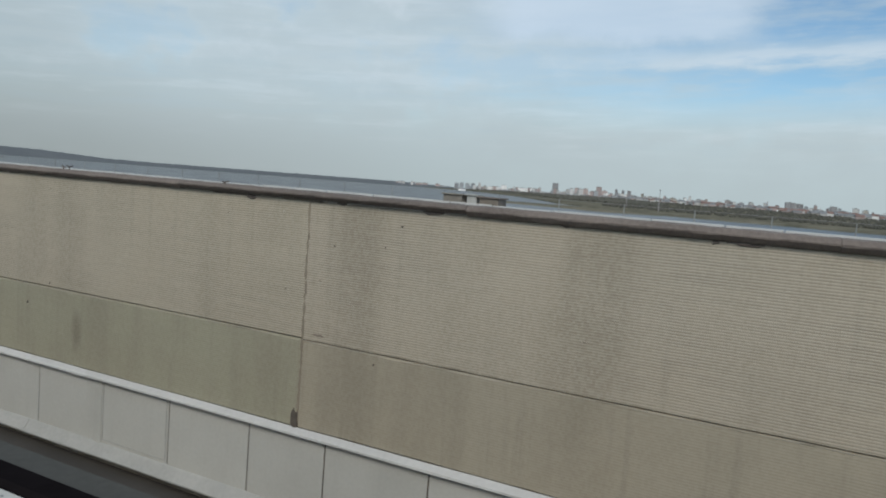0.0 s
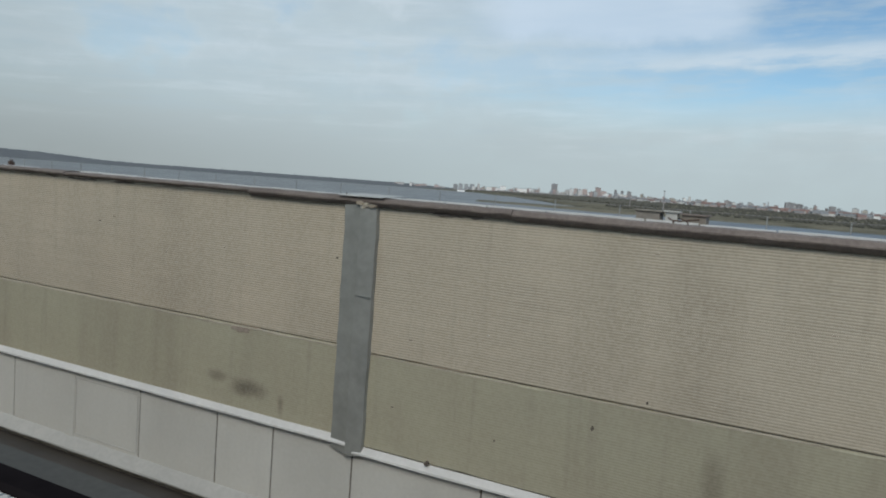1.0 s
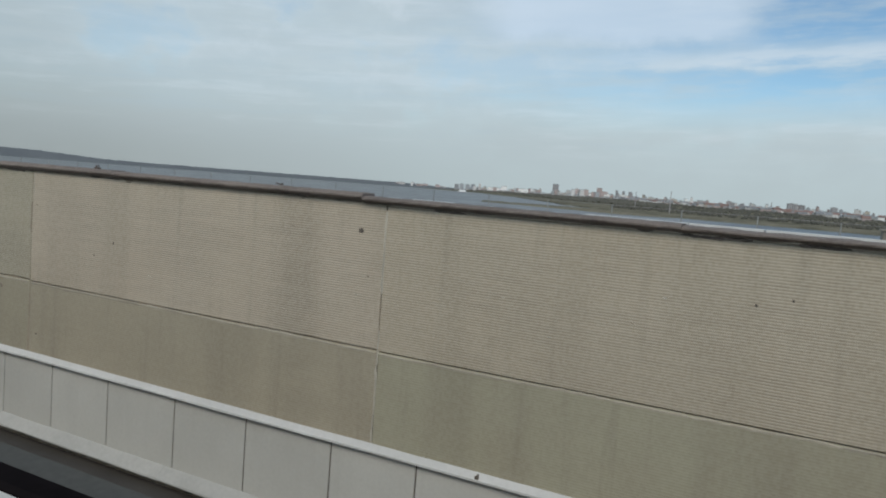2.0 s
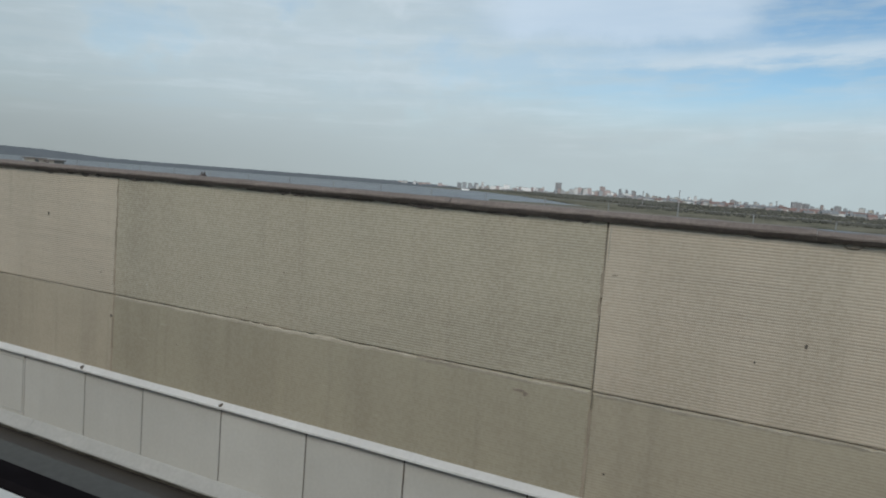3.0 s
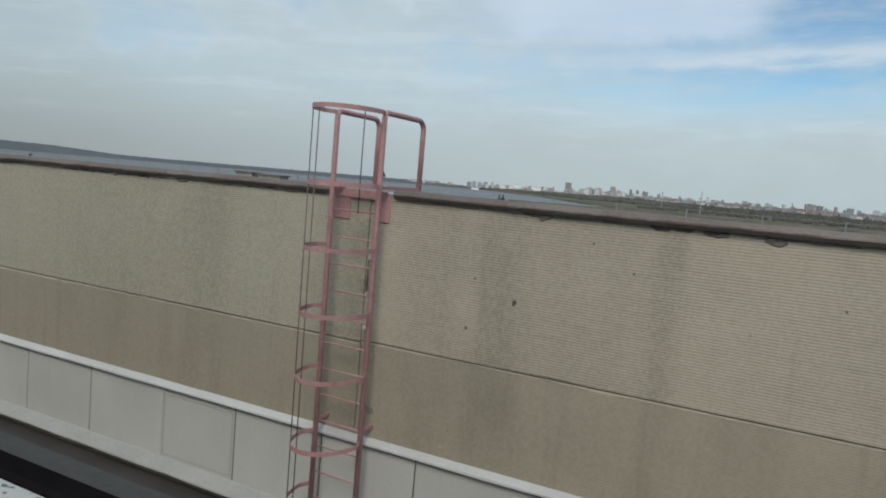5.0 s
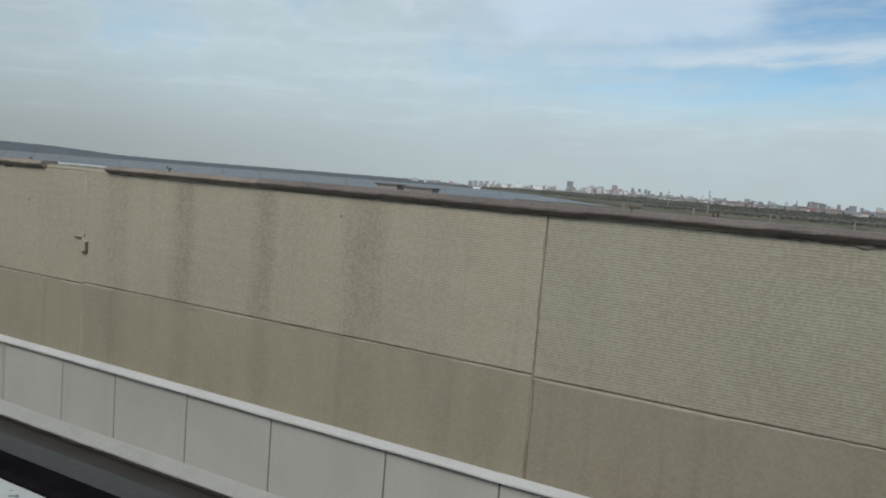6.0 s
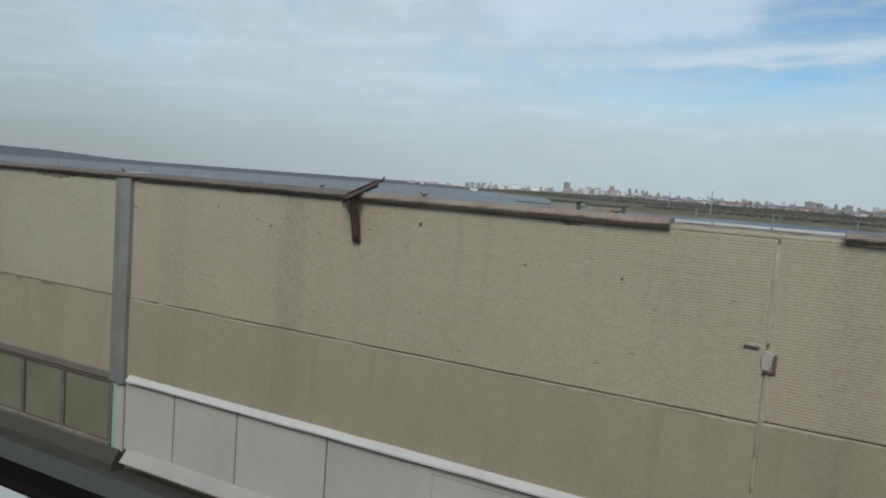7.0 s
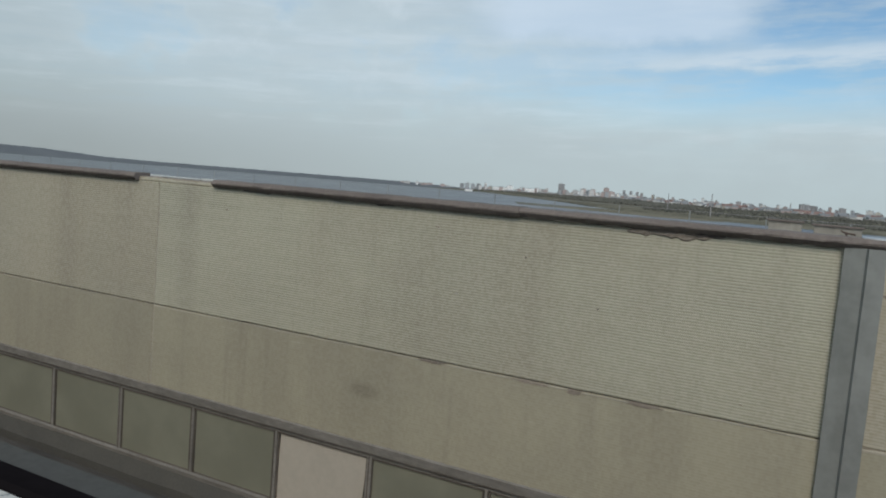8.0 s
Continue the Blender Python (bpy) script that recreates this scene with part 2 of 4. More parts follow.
M_TILE = mosaic("mosaic tile", (0.522, 0.457, 0.35), (0.452, 0.417, 0.336), bands=BANDS, relief=0.45, spread=0.24)
M_TILE_LOW = mosaic("mosaic tile lower", (0.421, 0.374, 0.284), (0.378, 0.348, 0.272), dirt=0.34, relief=0.2, spread=0.10, bands=[(x, half, power * 0.5) for x, half, power in BANDS], smears=SMEARS)
M_CORE = surface("grey concrete", (0.20, 0.185, 0.16), (0.33, 0.31, 0.27), 0.9, bump=0.5, depth=0.01, streak=0.4)
M_COPING = surface("weathered coping concrete", (0.115, 0.093, 0.083), (0.245, 0.208, 0.186), 0.92, grain=30, patch=1.6, bump=0.7, depth=0.006, tone=0.10, seen=0.6)
M_COPING_PALE = surface("sandy coping concrete", (0.17, 0.135, 0.112), (0.40, 0.335, 0.28), 0.92, grain=30, patch=2.0, bump=0.8, depth=0.008, tone=0.08, seen=0.5)
M_MORTAR = surface("pale joint mortar", (0.36, 0.34, 0.29), (0.55, 0.52, 0.45), 0.92, grain=60, bump=0.6, depth=0.006)
M_SEALANT = surface("dull brown joint filler", (0.25, 0.21, 0.165), (0.36, 0.315, 0.25), 0.95, grain=50, bump=0.5, depth=0.005)
M_LIP = surface("pale joint lip", (0.31, 0.28, 0.225), (0.46, 0.42, 0.345), 0.95, grain=50, bump=0.5, depth=0.005)
# for broken pits and open joints, and as painted shade around the windows
M_PIT_SHADE = surface("dark pit and gap shade", (0.07, 0.06, 0.05), (0.15, 0.13, 0.11), 0.95, bump=0.6)
M_CHIP = surface("brown broken concrete", (0.20, 0.165, 0.135), (0.36, 0.31, 0.26), 0.95, bump=0.8, depth=0.01)
M_PANEL = surface("white painted sheet", (0.49, 0.49, 0.46), (0.575, 0.575, 0.545), 0.55, grain=25, patch=1.2, bump=0.08, depth=0.003, tone=0.03, streak=0.12)
M_FLASH = surface("white flashing sheet", (0.53, 0.53, 0.52), (0.64, 0.64, 0.63), 0.5, grain=20, patch=1.6, bump=0.15, depth=0.004, tone=0.03, streak=0.1)
M_SKIRT = surface("grey white skirting", (0.36, 0.36, 0.345), (0.47, 0.47, 0.45), 0.6, grain=20, patch=2.0, bump=0.15, tone=0.03)
M_GREEN = surface("pale green edge paint", (0.26, 0.47, 0.38), (0.36, 0.56, 0.46), 0.6)
M_ZINC = surface("galvanised sheet", (0.213, 0.22, 0.208), (0.30, 0.309, 0.292), 0.6, 0.1, grain=12, patch=4.0, bump=0.1, tone=0.05, streak=0.25)
M_TIN = surface("bright bent tin", (0.36, 0.37, 0.37), (0.52, 0.53, 0.53), 0.5, 0.3, grain=15, bump=0.3, depth=0.01)
M_RED = surface("faded red paint", (0.38, 0.195, 0.19), (0.54, 0.32, 0.31), 0.6, grain=35, patch=6.0, bump=0.2, tone=0.06)
M_RUST = surface("rusted steel", (0.060, 0.042, 0.034), (0.135, 0.088, 0.07), 0.85, 0.1, grain=50, patch=8.0, bump=0.5)
M_OLDIRON = surface("dull brown iron", (0.12, 0.085, 0.07), (0.22, 0.165, 0.135), 0.9, grain=50, patch=8.0, bump=0.4)
M_FRAME = surface("grey brown window frame", (0.15, 0.137, 0.12), (0.29, 0.268, 0.24), 0.8, grain=30, patch=5.0, bump=0.4, stretch=(0.4, 1, 1))
M_PANE = glassy("dusty olive pane", (0.20, 0.197, 0.15), 0.5)
M_BOARD = surface("pale beige board", (0.42, 0.378, 0.318), (0.50, 0.45, 0.38), 0.75, grain=15, patch=1.5, bump=0.1)
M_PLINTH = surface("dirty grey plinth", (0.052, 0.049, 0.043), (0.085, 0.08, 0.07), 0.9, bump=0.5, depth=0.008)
M_GROUND = surface("brown asphalt", (0.048, 0.044, 0.041), (0.085, 0.078, 0.071), 0.9, grain=60, patch=1.5, bump=0.5)
M_BAR = surface("dark weathered steel bar", (0.12, 0.095, 0.092), (0.19, 0.155, 0.15), 0.7, 0.1, grain=30, bump=0.2)
M_KERB = surface("dark grey paint", (0.050, 0.048, 0.043), (0.078, 0.076, 0.068), 0.85, grain=30, patch=2.0, bump=0.3)
M_WORN = surface("worn pale kerb edge", (0.12, 0.118, 0.112), (0.23, 0.224, 0.21), 0.8, grain=30, bump=0.5)
M_POST = surface("grey post paint", (0.49, 0.452, 0.425), (0.57, 0.527, 0.495), 0.6, 0.0, grain=30, patch=3.0, bump=0.08)
M_SEAL = surface("black rubber seal", (0.007, 0.006, 0.0065), (0.013, 0.011, 0.012), 0.9, bump=0.1)
M_SEAL.node_tree.nodes["Principled BSDF"].inputs["Specular IOR Level"].default_value = 0.0
M_SILL = surface("speckled pale sill", (0.44, 0.43, 0.40), (0.52, 0.51, 0.47), 0.6, grain=25, patch=10, bump=0.1)
t = M_SILL.node_tree
b = t.nodes["Principled BSDF"]
fleck = ramp(t, grains(t, t.nodes.new("ShaderNodeNewGeometry").outputs["Position"], 130.0, 1.0), 0.60, 0.66)
t.links.new(mixed(t, fleck, b.inputs["Base Color"].links[0].from_socket, (0.10, 0.13, 0.14)), b.inputs["Base Color"])
M_ROOF = surface("bitumen roof", (0.05, 0.05, 0.05), (0.11, 0.108, 0.10), 0.9, bump=0.4)
M_RAILING = surface("white railing paint", (0.23, 0.24, 0.24), (0.33, 0.34, 0.34), 0.6, bump=0.1)

# ---- builders ----


def part(name, bm, material, parent=None, label="", smooth=False):
    me = bpy.data.meshes.new(name)
    bmesh.ops.recalc_face_normals(bm, faces=bm.faces)
    bm.to_mesh(me)
    bm.free()
    me.materials.append(material)
    if smooth:
        me.polygons.foreach_set("use_smooth", [True] * len(me.polygons))
    ob = new(name, me)
    if parent:
        ob.parent = parent
    if label:
        ob["label"] = label
    return ob


def thing(name, label, category, group="", kind=""):
    return tagged(new(name), label, category, group, kind)


def box(bm, x0, x1, y0, y1, z0, z1, bevel=0.0):
    made = bmesh.ops.create_cube(bm, size=1.0, matrix=Matrix.LocRotScale(((x0 + x1) / 2, (y0 + y1) / 2, (z0 + z1) / 2), None, (abs(x1 - x0), abs(y1 - y0), abs(z1 - z0))))
    if bevel:
        edges = list({e for v in made["verts"] for e in v.link_edges})
        bmesh.ops.bevel(bm, geom=edges, offset=bevel, segments=1, affect="EDGES")
    return bm


def boxed(*a, bevel=0.0):
    return box(bmesh.new(), *a, bevel=bevel)


def tube(bm, points, r, n=10, flat=None):
    """A round bar along points; flat gives a strap of that width (up) instead."""
    pts = [Vector(p) for p in points]
    rings = []
    for i, p in enumerate(pts):
        way = (pts[min(i + 1, len(pts) - 1)] - pts[max(i - 1, 0)]).normalized()
        up = Vector((0, 0, 1)) if abs(way.z) < 0.9 else Vector((0, 1, 0))
        side = way.cross(up).normalized()
        up = side.cross(way).normalized()
        if flat:
            ring = [p + side * a * r + up * b * flat / 2 for a, b in ((-1, -1), (1, -1), (1, 1), (-1, 1))]
        else:
            ring = [p + (side * math.cos(k * math.tau / n) + up * math.sin(k * math.tau / n)) * r for k in range(n)]
        rings.append([bm.verts.new(q) for q in ring])
    for a, b in zip(rings, rings[1:]):
        for k in range(len(a)):
            bm.faces.new((a[k], a[(k + 1) % len(a)], b[(k + 1) % len(a)], b[k]))
    bm.faces.new(rings[0])
    bm.faces.new(rings[-1])
    return bm


def sweep(profile, xs, wobble=0.0, seed=1):
    """A profile of (y, z), closed, carried along x, its points moved a little at every station."""
    rng = random.Random(seed)
    bm = bmesh.new()
    rings = [[bm.verts.new((x, y + rng.uniform(-1, 1) * wobble, z + rng.uniform(-1, 1) * wobble)) for y, z in profile] for x in xs]
    for a, b in zip(rings, rings[1:]):
        for k in range(len(a)):
            bm.faces.new((a[k], a[(k + 1) % len(a)], b[(k + 1) % len(a)], b[k]))
    bm.faces.new(rings[0])
    bm.faces.new(rings[-1])
    return bm


def spaced(a, b, step):
    n = max(1, round(abs(b - a) / step))
    return [a + (b - a) * i / n for i in range(n + 1)]


def slab(x0, x1, z0, z1, y, thick, chamfer=0.014, ragged=0.005, seed=1):
    """A facing slab with a chamfered, slightly uneven rim; its face looks to -y."""
    rng = random.Random(seed)
    rim = [(x, z0) for x in spaced(x0, x1, 0.2)[:-1]] + [(x1, z) for z in spaced(z0, z1, 0.2)[:-1]]
    rim += [(x, z1) for x in spaced(x1, x0, 0.2)[:-1]] + [(x0, z) for z in spaced(z1, z0, 0.2)[:-1]]
    cx, cz = (x0 + x1) / 2, (z0 + z1) / 2
    bm = bmesh.new()
    rings = [[], [], []]
    for x, z in rim:
        j = rng.uniform(0, ragged) * (3.0 if rng.random() < 0.06 else 1.0)
        for ring, inset, yy in ((rings[0], chamfer + j, y), (rings[1], j * 0.5, y + chamfer), (rings[2], 0.0, y + thick)):
            xx = x + (inset if abs(x - x0) < 1e-6 else -inset if abs(x - x1) < 1e-6 else 0)
            zz = z + (inset if abs(z - z0) < 1e-6 else -inset if abs(z - z1) < 1e-6 else 0)
            ring.append(bm.verts.new((xx, yy, zz)))
    n = len(rim)
    for a, b in zip(rings, rings[1:]):
        for k in range(n):
            bm.faces.new((a[k], a[(k + 1) % n], b[(k + 1) % n], b[k]))
    bm.faces.new(rings[0])
    bm.faces.new(rings[2])
    return bm


def blot(x, z, y, w, h, seed, n=14, proud=0.004):
    """A small uneven patch on a wall that looks to -y."""
    rng = random.Random(seed)
    bm = bmesh.new()
    front, back = [], []
    for k in range(n):
        a = k * math.tau / n
        q = rng.uniform(0.6, 1.1)
        front.append(bm.verts.new((x + math.cos(a) * w / 2 * q, y - proud, z + math.sin(a) * h / 2 * q)))
        back.append(bm.verts.new((x + math.cos(a) * w / 2 * q * 1.1, y + 0.006, z + math.sin(a) * h / 2 * q * 1.1)))
    for k in range(n):
        bm.faces.new((front[k], front[(k + 1) % n], back[(k + 1) % n], back[k]))
    bm.faces.new(front)
    return bm


# ---- the wall ----
FACE = 6.0                     # the plane of the facing
Z_LOW, Z_JOINT, Z_TOP = EYE - 2.62, EYE - 1.64, EYE - 0.215
X_END, X_BEGIN = -92.0, 9.0
SEAMS = [9.0, 0.6, -6.60, -13.58, -20.75, -26.15, -32.11, -38.07, -44.08, -50.23, -56.34, -63.49, -70.60, -77.67, -83.97, -92.0]

wall = part("wall_north", boxed(X_END, X_BEGIN, FACE + 0.024, FACE + 0.36, Z_LOW - 0.02, Z_TOP - 0.04), M_CORE)
part("wall_foot", boxed(X_END, X_BEGIN, FACE + 0.072, FACE + 0.36, -0.2, Z_LOW - 0.02), M_CORE, wall)
tagged(wall, "long beige wall faced with small mosaic tiles in large concrete panels", "wall", kind="structure")
# the panels were cast in batches of slightly different colour
PLAIN = (1.0, 1.0, 1.0)
UPPER_TONE = [PLAIN, (1.07, 1.055, 1.08), (1.06, 1.05, 1.06), (1.04, 1.01, 1.0), (1.12, 1.08, 1.10), (0.86, 0.88, 0.87), (1.14, 1.12, 1.15), (1.02, 1.0, 0.99),
              (0.87, 0.90, 0.88), (0.955, 0.955, 0.935), (0.92, 0.93, 0.90), (0.99, 1.06, 1.03), (0.89, 0.91, 0.88), PLAIN, PLAIN]
LOWER_TONE = [PLAIN, (1.07, 1.055, 1.07), (0.97, 1.03, 1.0), (0.96, 1.01, 0.97), (1.0, 0.99, 0.98), (0.91, 0.92, 0.90), (1.07, 1.05, 1.06), (1.02, 0.99, 0.97),
              (0.87, 0.86, 0.845), (0.95, 0.955, 0.92), (0.945, 0.96, 0.92), (1.0, 1.01, 0.96), (0.92, 0.93, 0.90), PLAIN, PLAIN]
OPEN = [0.88, 0.88, 0.88, 0.9, 0.9, 0.8, 0.95, 0.8, 0.66, 0.6, 0.55, 0.85, 0.8, 0.6, 0.6]   # joints: 1 open, 0 smeared shut
HEAD = [-0.245, -0.245, -0.240, -0.213, -0.190, -0.188, -0.188, -0.188, -0.192, -0.205, -0.213, -0.213, -0.213, -0.213, -0.213]   # the head of each bay, from the eye's level
SHIFT = [0, -0.055, -0.045, -0.010, 0, 0.015, 0.014, 0.02, 0, 0.02, 0, 0, 0, 0, 0]   # how far each bay's level joint lies off the mean
for i, (b, a) in enumerate(zip(SEAMS, SEAMS[1:])):
    gap = 0.005
    level = Z_JOINT + SHIFT[i]
    upper = part("wall_panel", slab(a + gap, b - gap, level + 0.0045, EYE + HEAD[i], FACE, 0.08, 0.006, 0.005, seed=i), M_TILE, wall)
    upper.color = (*UPPER_TONE[i], OPEN[i])
    lower = part("wall_panel", slab(a + gap, b - gap, Z_LOW + (0.0 if b < -63 else -0.02), level - 0.0045, FACE - 0.006, 0.086, 0.016, 0.006, seed=50 + i), M_TILE_LOW, wall)
    lower.color = (*LOWER_TONE[i], OPEN[i] if i < 8 else OPEN[i] * 0.7)

# what is left of the filling in the joints, in broken ragged runs


def wall_head(x):
    return EYE + HEAD[max([i for i in range(15) if SEAMS[i] >= x] or [0])]


def ribbon(a, b, fixed, upright, w, seed, y=FACE + 0.001, proud=0.004):
    rng = random.Random(seed)
    bm = bmesh.new()
    rings = []
    lean = 0.0
    stations = spaced(a, b, 0.05)
    for k, s in enumerate(stations):
        lean = lean * 0.9 + rng.uniform(-0.1, 0.1) * w
        end = 0.3 if k in (0, len(stations) - 1) else 1.0
        lo, hi = w * rng.uniform(0.25, 0.65) * end, w * rng.uniform(0.25, 0.65) * end
        ring = []
        for off, back in ((-lo, 0.008), (-lo * 0.6, -proud * rng.random()), (hi * 0.6, -proud * rng.random()), (hi, 0.008)):
            c = fixed + lean + off
            ring.append(bm.verts.new((c, y + back, s) if upright else (s, y + back, c)))
        rings.append(ring)
    for p, q in zip(rings, rings[1:]):
        for k in range(3):
            bm.faces.new((p[k], p[k + 1], q[k + 1], q[k]))
    return bm


for i, (x, share, w, filler) in enumerate(((-6.60, 0.92, 0.048, M_SEALANT), (-20.75, 0.85, 0.032, M_MORTAR), (-26.15, 0.85, 0.044, M_SEALANT), (-26.12, 0.5, 0.02, M_MORTAR), (-32.11, 0.92, 0.046, M_SEALANT), (-38.095, 0.7, 0.022, M_MORTAR),
                                           (-38.07, 0.92, 0.058, M_SEALANT), (-50.23, 0.7, 0.030, M_SEALANT), (-56.33, 0.92, 0.052, M_LIP), (-70.59, 0.8, 0.034, M_LIP))):
    rng = random.Random(200 + i)
    z = Z_LOW
    while z < wall_head(x) - 0.15:
        length = rng.uniform(0.15, 0.6)
        if rng.random() < share:
            part("joint_mortar", ribbon(z, min(z + length, wall_head(x)), x, True, w, 900 + i * 40 + int(z * 10)), filler, wall)
        z += length
# the pale lip along the upper edge of the lower panels, and odd runs of filling above it
LIP = [0, 0.012, 0.016, 0.030, 0.034, 0.046, 0.012, 0.018, 0.020, 0.020, 0.030, 0.014, 0.014, 0, 0]
for i, (b, a) in enumerate(zip(SEAMS, SEAMS[1:])):
    if not LIP[i]:
        continue
    level = Z_JOINT + SHIFT[i]
    rng = random.Random(260 + i)
    x = a + 0.03
    while x < b - 0.2:
        far = min(x + rng.uniform(0.5, 1.6), b - 0.03)
        part("joint_lip", ribbon(x, far, level - 0.008 - LIP[i] * 0.48, False, LIP[i] * rng.uniform(0.8, 1.2), 1300 + int(-x * 10), FACE - 0.006, 0.005), M_LIP, wall)
        if rng.random() < 0.25:
            part("joint_mortar", ribbon(x, min(x + rng.uniform(0.15, 0.5), b - 0.05), level, False, 0.014, 1400 + int(-x * 10), FACE + 0.004), M_SEALANT, wall)
        x = far + (0.0 if rng.random() < 0.7 or LIP[i] > 0.02 else rng.uniform(0.05, 0.3))

# coping slabs; they are missing at two joints and cut out behind the ladder
GAPS = [(-44.49, -43.79), (-57.14, -55.91), (-70.93, -69.73)]


def coping_top(x):
    return EYE - (0.150 if x > -18 else 0.150 - 0.05 * (-18 - x) / 6 if x > -24 else 0.100 if x > -52 else 0.100 + 0.025 * (-52 - x) / 4 if x > -56 else 0.125)


x, k = X_BEGIN, 0
rng = random.Random(5)
while x > X_END:
    far = max(x - rng.choice((2.4, 3.0, 3.0, 3.6)), X_END)
    hole = [g for g in GAPS if far < g[1] and x > g[0]]
    if hole:
        far = max(hole[0][1], X_END)
    if x - far > 0.1:
        top, low, out = coping_top((x + far) / 2) + rng.uniform(-0.003, 0.003), wall_head((x + far) / 2) + 0.003 + rng.uniform(-0.008, 0.004), rng.uniform(-0.006, 0.006)
        mid = low + 0.46 * (top - low)
        prof = [(FACE - 0.02 + out, low + 0.002), (FACE - 0.042 + out, low + 0.006), (FACE - 0.078 + out, mid), (FACE - 0.079 + out, mid + 0.014), (FACE - 0.045 + out, top), (FACE + 0.15, top + 0.006), (FACE + 0.17, low), (FACE - 0.01, low)]
        part("coping_slab", sweep(prof, spaced(far + 0.0015, x - 0.0015, 0.09), 0.0032, k), M_COPING_PALE if -63 < far < -54 else M_COPING, wall)
    x, k = (hole[0][0] if hole else far), k + 1
# lumps of mortar squeezed out under the slabs
rng = random.Random(9)
for k in range(120):
    x = rng.uniform(-49, -27) if k < 60 else rng.uniform(-72, 2)
    if not any(a - 0.7 < x < b + 0.1 for a, b in GAPS):
        drop = rng.uniform(0.015, 0.04) if k % 4 else rng.uniform(0.045, 0.075)
        length = rng.uniform(0.08, 0.6) if k % 4 else rng.uniform(0.10, 0.24)
        part("mortar_lump", ribbon(x, x + length, wall_head(x) - 0.004, False, drop, 300 + k, FACE - 0.004, 0.018), M_COPING if k % 5 else M_SEALANT, wall)
for x, length, drop in ((-65.2, 0.55, 0.06), (-64.85, 0.3, 0.09), (-42.35, 0.16, 0.10), (-40.95, 0.2, 0.07), (-40.5, 0.16, 0.08), (-2.68, 0.05, 0.11), (-7.45, 0.14, 0.05)):
    part("mortar_lump", ribbon(x, x + length, wall_head(x) - 0.02, False, drop, 2300 + int(-x * 10), FACE - 0.004, 0.02), M_CHIP if x < -60 else M_COPING, wall)
for a, b in GAPS[1:]:
    head = part("wall_head", slab(a - 0.04, b + 0.04, Z_TOP - 0.002, EYE - 0.168, FACE + 0.001, 0.12, 0.008, 0.010, 72), M_TILE, wall)
    head.color = (*UPPER_TONE[10], OPEN[10])
    part("mortar_bed", sweep([(FACE + 0.006, EYE - 0.19), (FACE + 0.014, EYE - 0.164), (FACE + 0.30, EYE - 0.160), (FACE + 0.34, EYE - 0.19)], spaced(a - 0.05, b + 0.05, 0.06), 0.006, 71), M_SEALANT, wall)

# a broken joint: crumbled mortar and a dark wedge under the coping
for k, (d0, d1, x, w) in enumerate(((0.26, 0.40, -38.135, 0.05), (0.41, 0.62, -38.125, 0.065), (0.64, 0.98, -38.115, 0.05), (1.30, 1.52, -38.10, 0.035))):
    part("joint_mortar", ribbon(EYE - d1, EYE - d0, x, True, w, 5200 + k, FACE - 0.002, 0.012), M_LIP, wall)
for k, (d0, d1, x, w) in enumerate(((0.25, 0.55, -56.34, 0.045), (0.50, 1.02, -56.345, 0.05), (1.20, 1.60, -56.33, 0.04))):
    part("joint_mortar", ribbon(EYE - d1, EYE - d0, x, True, w, 5250 + k, FACE - 0.002, 0.010), M_LIP if k else M_MORTAR, wall)
bm = bmesh.new()
ends = [[bm.verts.new((x, y, EYE - d)) for x, d in ((-38.125, 0.17), (-38.05, 0.17), (-38.062, 0.25), (-38.085, 0.34), (-38.096, 0.33), (-38.11, 0.24))] for y in (FACE - 0.008, FACE + 0.03)]
bm.faces.new(ends[0][::-1])
for k in range(6):
    bm.faces.new((ends[0][k], ends[0][(k + 1) % 6], ends[1][(k + 1) % 6], ends[1][k]))
part("pit", bm, M_PIT_SHADE, wall)

# sheet covers over the two wide joints
for name, x0, xm, x1, lo, rag in (("joint_cover", -13.77, -13.58, -13.39, EYE - 2.70, 0.02), ("joint_cover", -63.63, -63.49, -63.36, EYE - 2.69, 0.0)):
    bm = bmesh.new()
    rows_ = spaced(lo, Z_TOP + 0.02, 0.16)
    rng = random.Random(31)
    grid = []
    for j, z in enumerate(rows_):
        w = rng.uniform(-1, 1) * (0.006 if rag else 0.002)
        z2 = z + (rng.uniform(-1, 1) * rag if j == 0 else 0)
        grid.append([bm.verts.new(p) for p in ((x0 + w, FACE + 0.01, z2), (x0 + w, FACE - 0.045, z2 + rag), (xm + w * 0.5, FACE - 0.055, z2 - rag), (xm + 0.012 + w * 0.5, FACE - 0.085, z2 - rag), (x1 + w, FACE - 0.06, z2), (x1 + w, FACE + 0.01, z2 + rag))])
    for p, q in zip(grid, grid[1:]):
        for j in range(5):
            bm.faces.new((p[j], p[j + 1], q[j + 1], q[j]))
    cover = part(name, bm, M_ZINC, wall, "grey galvanised sheet over the joint")
    sol = cover.modifiers.new("thick", "SOLIDIFY")
    sol.thickness = 0.004
part("sheet_lap", boxed(-13.57, -13.39, FACE - 0.092, FACE - 0.084, EYE - 1.112, EYE - 1.105), M_ZINC, wall)
bm = sweep([(FACE - 0.10, EYE - 0.142), (FACE - 0.08, EYE - 0.132), (FACE + 0.3, EYE - 0.112), (FACE + 0.3, EYE - 0.118), (FACE - 0.08, EYE - 0.138)], spaced(-13.83, -13.31, 0.1), 0.003, 8)
part("bent_cap_sheet", bm, M_SKIRT, wall, "bent bright tin sheet on the coping")
